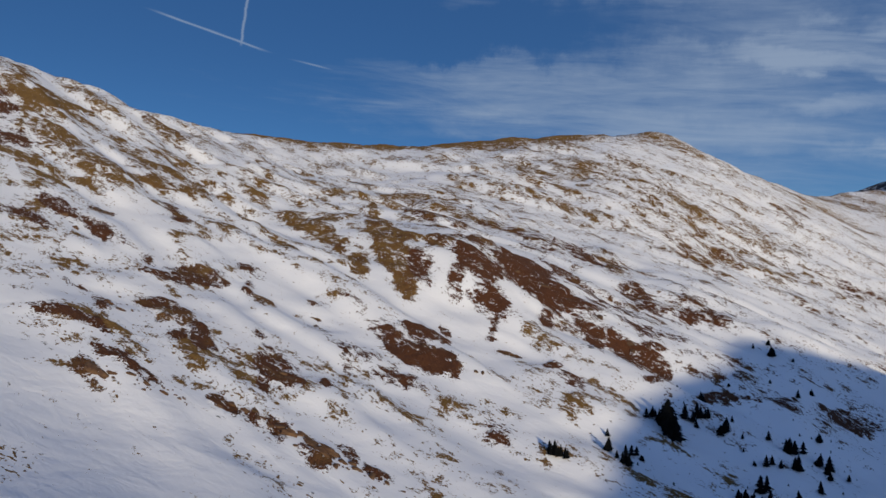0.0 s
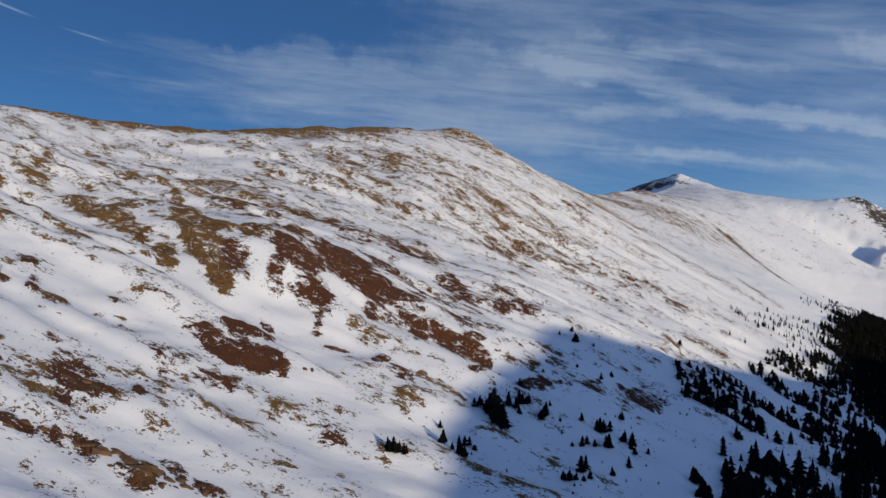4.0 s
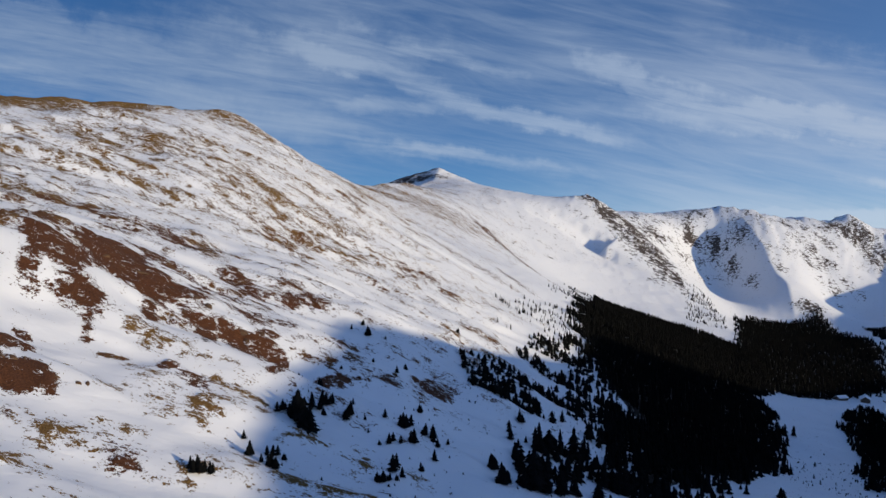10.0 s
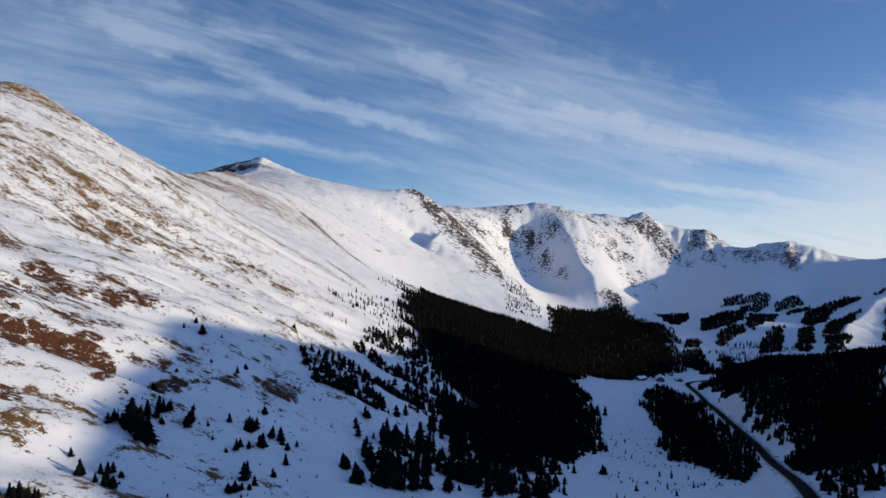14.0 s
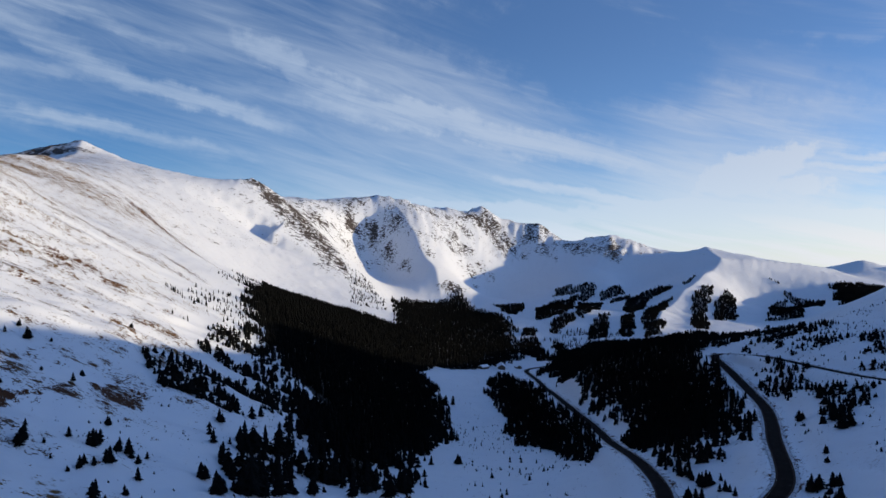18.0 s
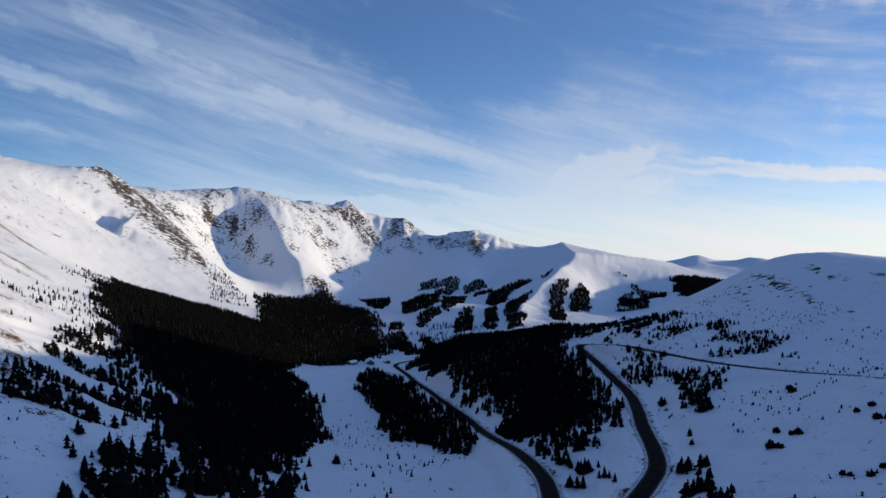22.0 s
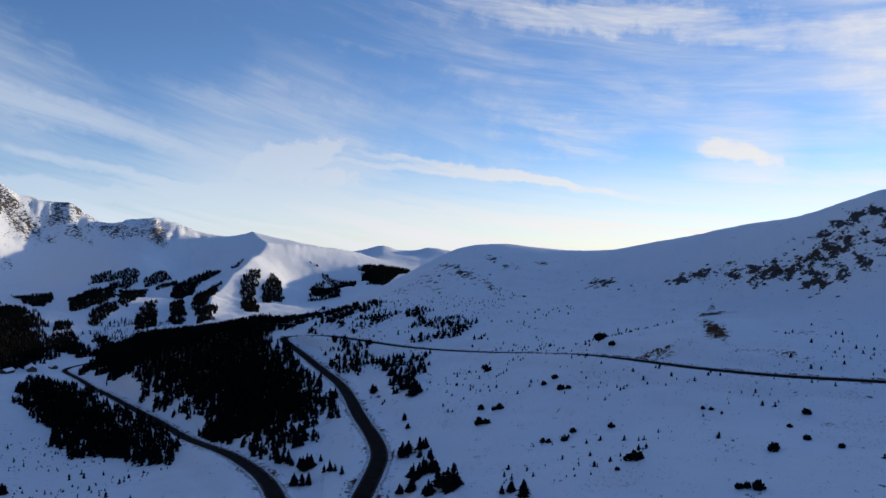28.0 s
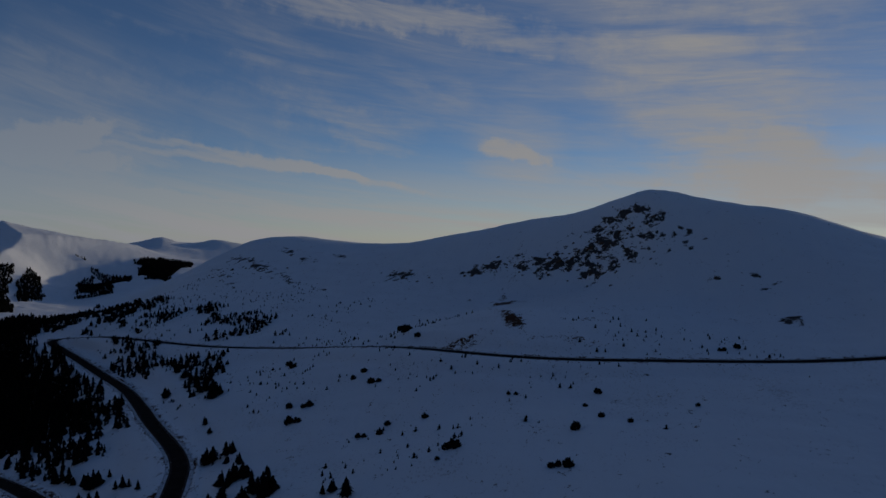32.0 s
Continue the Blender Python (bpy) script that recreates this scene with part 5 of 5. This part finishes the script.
for x, y, tall in BANK_BUSHES:
    bush(x, y, tall, "low dark evergreen bush on the snowy bank", "bushes on the snowy bank")


def shrubs(name, poly, spacing, seed, keep, low, high, words):
    """Twig tips and dwarf growth that stick out of the snow."""
    x, y = scatter(poly, spacing, seed, 12, keep)
    thick = grain(x, y, 55, seed) + 0.6 * grain(x, y, 18, seed + 1)
    x, y = x[thick > 0.35], y[thick > 0.35]
    woods(name, x, y, low + (high - low) * rng.random(len(x)) ** 2, words, 2.2)


RIGHT_FLAT = [(170, -60), (240, 40), (420, 60), (640, 80), (900, 150), (960, 60), (860, -60), (640, -130), (420, -180), (260, -240), (180, -160)]
LEFT_FLAT = [(30, 190), (100, 300), (200, 350), (330, 420), (420, 420), (330, 250), (200, 170), (90, 180)]
VALLEY_FLAT = [(230, 150), (450, 290), (720, 440), (1000, 490), (1180, 560), (1180, 480), (900, 400), (600, 260), (400, 160)]
shrubs("shrubs", RIGHT_FLAT, 4.6, 401, 0.55, 0.4, 2.6, "dark dwarf shrubs poking out of shaded snow")
shrubs("shrubs", LEFT_FLAT, 4.0, 411, 0.5, 0.35, 1.5, "dark dwarf shrubs poking out of the snow slope")
shrubs("shrubs", VALLEY_FLAT, 5.5, 421, 0.5, 0.5, 2.4, "dark willow shrubs on the snowy valley floor")


# ---- outcrops and stones ----
def stone_material():
    m, n = material("weathered_brown_rock")
    place = n.add("ShaderNodeTexCoord").outputs["Object"]
    coarse, fine = n.noise(place, 1.4, 6, 0.65), n.noise(place, 7.0, 5, 0.7)
    colour = n.mix(n.span(coarse, 0.35, 0.65), n.mix(fine, (0.026, 0.012, 0.008), (0.085, 0.040, 0.022)), n.mix(fine, (0.085, 0.044, 0.021), (0.19, 0.108, 0.050)))
    finish(n, colour, 0.9, bump(n, n.math("ADD", coarse, n.math("MULTIPLY", fine, 0.5)), 0.7, 0.12))
    return m


STONE = stone_material()


def stone_mesh(seed):
    """A broken block: a ball cut by slanting planes and roughened."""
    rand = random.Random(seed)
    bm = bmesh.new()
    bmesh.ops.create_icosphere(bm, subdivisions=3, radius=1.0)
    cuts = [(Vector((rand.gauss(0, 1), rand.gauss(0, 1), rand.gauss(0, 0.7))).normalized(), 0.28 + 0.4 * rand.random()) for _ in range(12)]
    for v in bm.verts:
        for way, depth in cuts:
            over = v.co.dot(way) - depth
            if over > 0:
                v.co -= way * over * 0.92
        v.co += v.co.normalized() * (0.16 * noise.noise(v.co * 2.3 + Vector((seed, 0, 0))) + 0.10 * noise.noise(v.co * 5.5))
        v.co.z *= 0.72
    mesh = bpy.data.meshes.new("rock")
    bm.to_mesh(mesh)
    bm.free()
    mesh.materials.append(STONE)
    return mesh


STONES = [stone_mesh(500 + k) for k in range(6)]


def boulder(x, y, size, turn, label, group):
    z = float(terrain(np.array([x]), np.array([y]))[0])
    ob = tagged(new("rock", STONES[rng.integers(len(STONES))]), label, "rock", group)
    ob.matrix_world = pose(x, y, z - 0.05 * size, 30 * (rng.random() - 0.5), 22 + 20 * (rng.random() - 0.5), turn) @ Matrix.Diagonal((size * (1.3 + 0.7 * rng.random()), size * (0.7 + 0.4 * rng.random()), size * (0.6 + 0.4 * rng.random()), 1))
    return ob


OUTCROP = [
    (-55, 188, 1.9), (-51, 187, 1.4), (-47, 187, 1.2), (-42, 186, 2.1), (-39, 184, 2.6), (-36, 187, 1.5), (-33, 184, 2.3), (-30, 181, 3.0), (-27, 183, 2.4), (-24, 181, 1.7), (-20, 180, 1.3), (-17, 179, 1.5), (-13, 178, 1.0),
    (-88, 178, 2.2), (-84, 177, 2.6), (-79, 180, 1.4), (-74, 179, 1.6), (-69, 178, 1.2), (-65, 180, 0.9), (-53, 217, 1.8), (-49, 219, 2.2), (-46, 216, 1.5), (-88, 226, 1.9), (-83, 224, 2.1), (-104, 221, 1.7), (-99, 219, 1.4),
]
def fragments(line, spread, count, low, high, turn, label, group):
    """Broken rocks strewn along a line on the plan."""
    for k in range(count):
        (ax, ay), (bx, by) = line[k % (len(line) - 1)], line[k % (len(line) - 1) + 1]
        f = rng.random()
        boulder(ax + (bx - ax) * f + spread * rng.normal(), ay + (by - ay) * f + spread * rng.normal(), low + (high - low) * rng.random() ** 2, turn + 70 * (rng.random() - 0.5), label, group)


fragments([(-56, 189), (-42, 185), (-28, 182), (-12, 177)], 2.2, 54, 0.35, 1.3, -15, "small broken rock of the sunlit outcrop", "fragments of the near outcrop")
fragments([(-90, 179), (-76, 179), (-62, 179)], 2.0, 24, 0.35, 1.1, -15, "small broken rock of the sunlit outcrop", "fragments of the near outcrop")
fragments([(-108, 222), (-84, 225), (-50, 218)], 3.0, 24, 0.4, 1.3, -15, "small broken rock of the sunlit outcrop", "fragments of the near outcrop")
fragments([(-20, 288), (0, 275), (14, 268)], 4.0, 18, 0.5, 1.6, -30, "broken red-brown rock on the windswept slope", "rocks on the red slope")
fragments([(8, 394), (40, 380), (70, 366), (104, 338)], 6.0, 40, 0.6, 2.0, -30, "broken red-brown rock on the windswept slope", "rocks on the red slope")
for x, y, size in OUTCROP:
    boulder(x, y, size, -15 + 50 * (rng.random() - 0.5), "rough brown rock breaking through the sunlit snow", "rocks of the near outcrop")
CLIFF = [(28, 386, 2.6), (40, 381, 2.2), (52, 377, 3.0), (66, 369, 2.5), (80, 360, 2.2), (92, 345, 2.4), (-28, 388, 2.4), (-18, 284, 2.0), (-6, 278, 2.4), (4, 272, 1.7), (-150, 277, 2.4), (-142, 271, 2.0), (150, 333, 1.6), (166, 334, 1.4), (200, 344, 1.8), (206, 343, 1.3)]
for x, y, size in CLIFF:
    boulder(x, y, size, -30 + 60 * (rng.random() - 0.5), "dark red-brown rock on the windswept slope", "rocks on the red slope")
FACE = [(520, -326, 3.2), (530, -318, 3.6), (538, -306, 3.0), (548, -297, 3.4), (556, -290, 2.6), (508, -336, 2.8), (498, -342, 3.0), (486, -350, 2.6), (604, -257, 2.8), (612, -252, 2.2), (690, -192, 2.6), (697, -188, 2.2), (570, -282, 2.2), (512, -318, 2.4)]
for x, y, size in FACE:
    boulder(x, y, size, 25 + 60 * (rng.random() - 0.5), "dark rock rib on the shaded mountain face", "rocks on the shaded face")
for line, spread, count in (([(600, -236), (628, -256)], 8, 16), ([(535, -308), (575, -276)], 11, 30), ([(505, -306), (545, -327)], 8, 22), ([(458, -318), (500, -338), (530, -340)], 12, 36), ([(640, -212), (672, -180), (704, -190)], 7, 18), ([(780, -84), (860, -60), (930, -40)], 16, 22)):
    fragments(line, spread, count, 0.8, 2.6, 25, "dark broken rock on the shaded mountain face", "rocks on the shaded face")


# ---- lodge at the head of the road ----
def lodge(x, y, turn, length, width, tall, label):
    """A plain gabled building: walls, a snowy roof, windows and a door."""
    z = float(terrain(np.array([x]), np.array([y]))[0]) - 0.5
    ob = tagged(new("lodge"), label, "building", "buildings at the head of the road")
    ob.matrix_world = pose(x, y, z, 0, 0, turn)
    a, b, rise = length / 2, width / 2, width * 0.32

    def piece(name, pts, faces, mat, label=""):
        o = new(name, mesh_of(name, pts, faces, mat))
        o.parent = ob
        return tagged(o, label)

    piece("wall", [(-a, -b, 0), (a, -b, 0), (a, b, 0), (-a, b, 0), (-a, -b, tall), (a, -b, tall), (a, b, tall), (-a, b, tall), (-a, 0, tall + rise), (a, 0, tall + rise)],
          [(0, 1, 5, 4), (2, 3, 7, 6), (1, 2, 6, 9, 5), (3, 0, 4, 8, 7)], PLANKS)
    for s in (-1, 1):
        e, k = b + 0.9, tall - 0.3
        piece("roof", [(-a - 0.8, 0, tall + rise + 0.15), (a + 0.8, 0, tall + rise + 0.15), (a + 0.8, s * e, k), (-a - 0.8, s * e, k), (-a - 0.8, 0, tall + rise + 0.5), (a + 0.8, 0, tall + rise + 0.5), (a + 0.8, s * e, k + 0.35), (-a - 0.8, s * e, k + 0.35)],
              [(0, 1, 2, 3), (4, 5, 6, 7), (0, 1, 5, 4), (2, 3, 7, 6), (1, 2, 6, 5), (3, 0, 4, 7)], ROOF_SNOW, "snow-covered roof")
    for k in range(5):
        for s in (-1, 1):
            p = -a + length * (k + 0.5) / 5
            piece("window", [(p - 0.7, s * (b + 0.03), 1.2), (p + 0.7, s * (b + 0.03), 1.2), (p + 0.7, s * (b + 0.03), 2.5), (p - 0.7, s * (b + 0.03), 2.5), (p - 0.7, s * (b - 0.05), 1.2), (p + 0.7, s * (b - 0.05), 1.2), (p + 0.7, s * (b - 0.05), 2.5), (p - 0.7, s * (b - 0.05), 2.5)],
                  [(0, 1, 2, 3), (0, 1, 5, 4), (2, 3, 7, 6), (1, 2, 6, 5), (3, 0, 4, 7)], GLASS)
    return ob


def plain(name, dark, light, scale, rough):
    m, n = material(name)
    place = n.add("ShaderNodeTexCoord").outputs["Object"]
    finish(n, n.mix(n.noise(place, scale, 5, 0.6), dark, light), rough)
    return m


PLANKS, ROOF_SNOW, GLASS = plain("brown_planks", (0.06, 0.04, 0.028), (0.13, 0.09, 0.06), 1.5, 0.8), plain("roof_snow", (0.78, 0.80, 0.84), (0.88, 0.88, 0.9), 0.4, 0.7), plain("dark_glass", (0.02, 0.024, 0.03), (0.04, 0.045, 0.05), 0.5, 0.08)
lodge(1262, 590, 25, 34, 14, 6, "long brown timber lodge with a snowy roof beside the road")
lodge(1225, 612, -15, 20, 11, 4.5, "small brown timber building with a snowy roof")
lodge(1300, 570, 40, 18, 10, 4.5, "low brown timber building with a snowy roof")
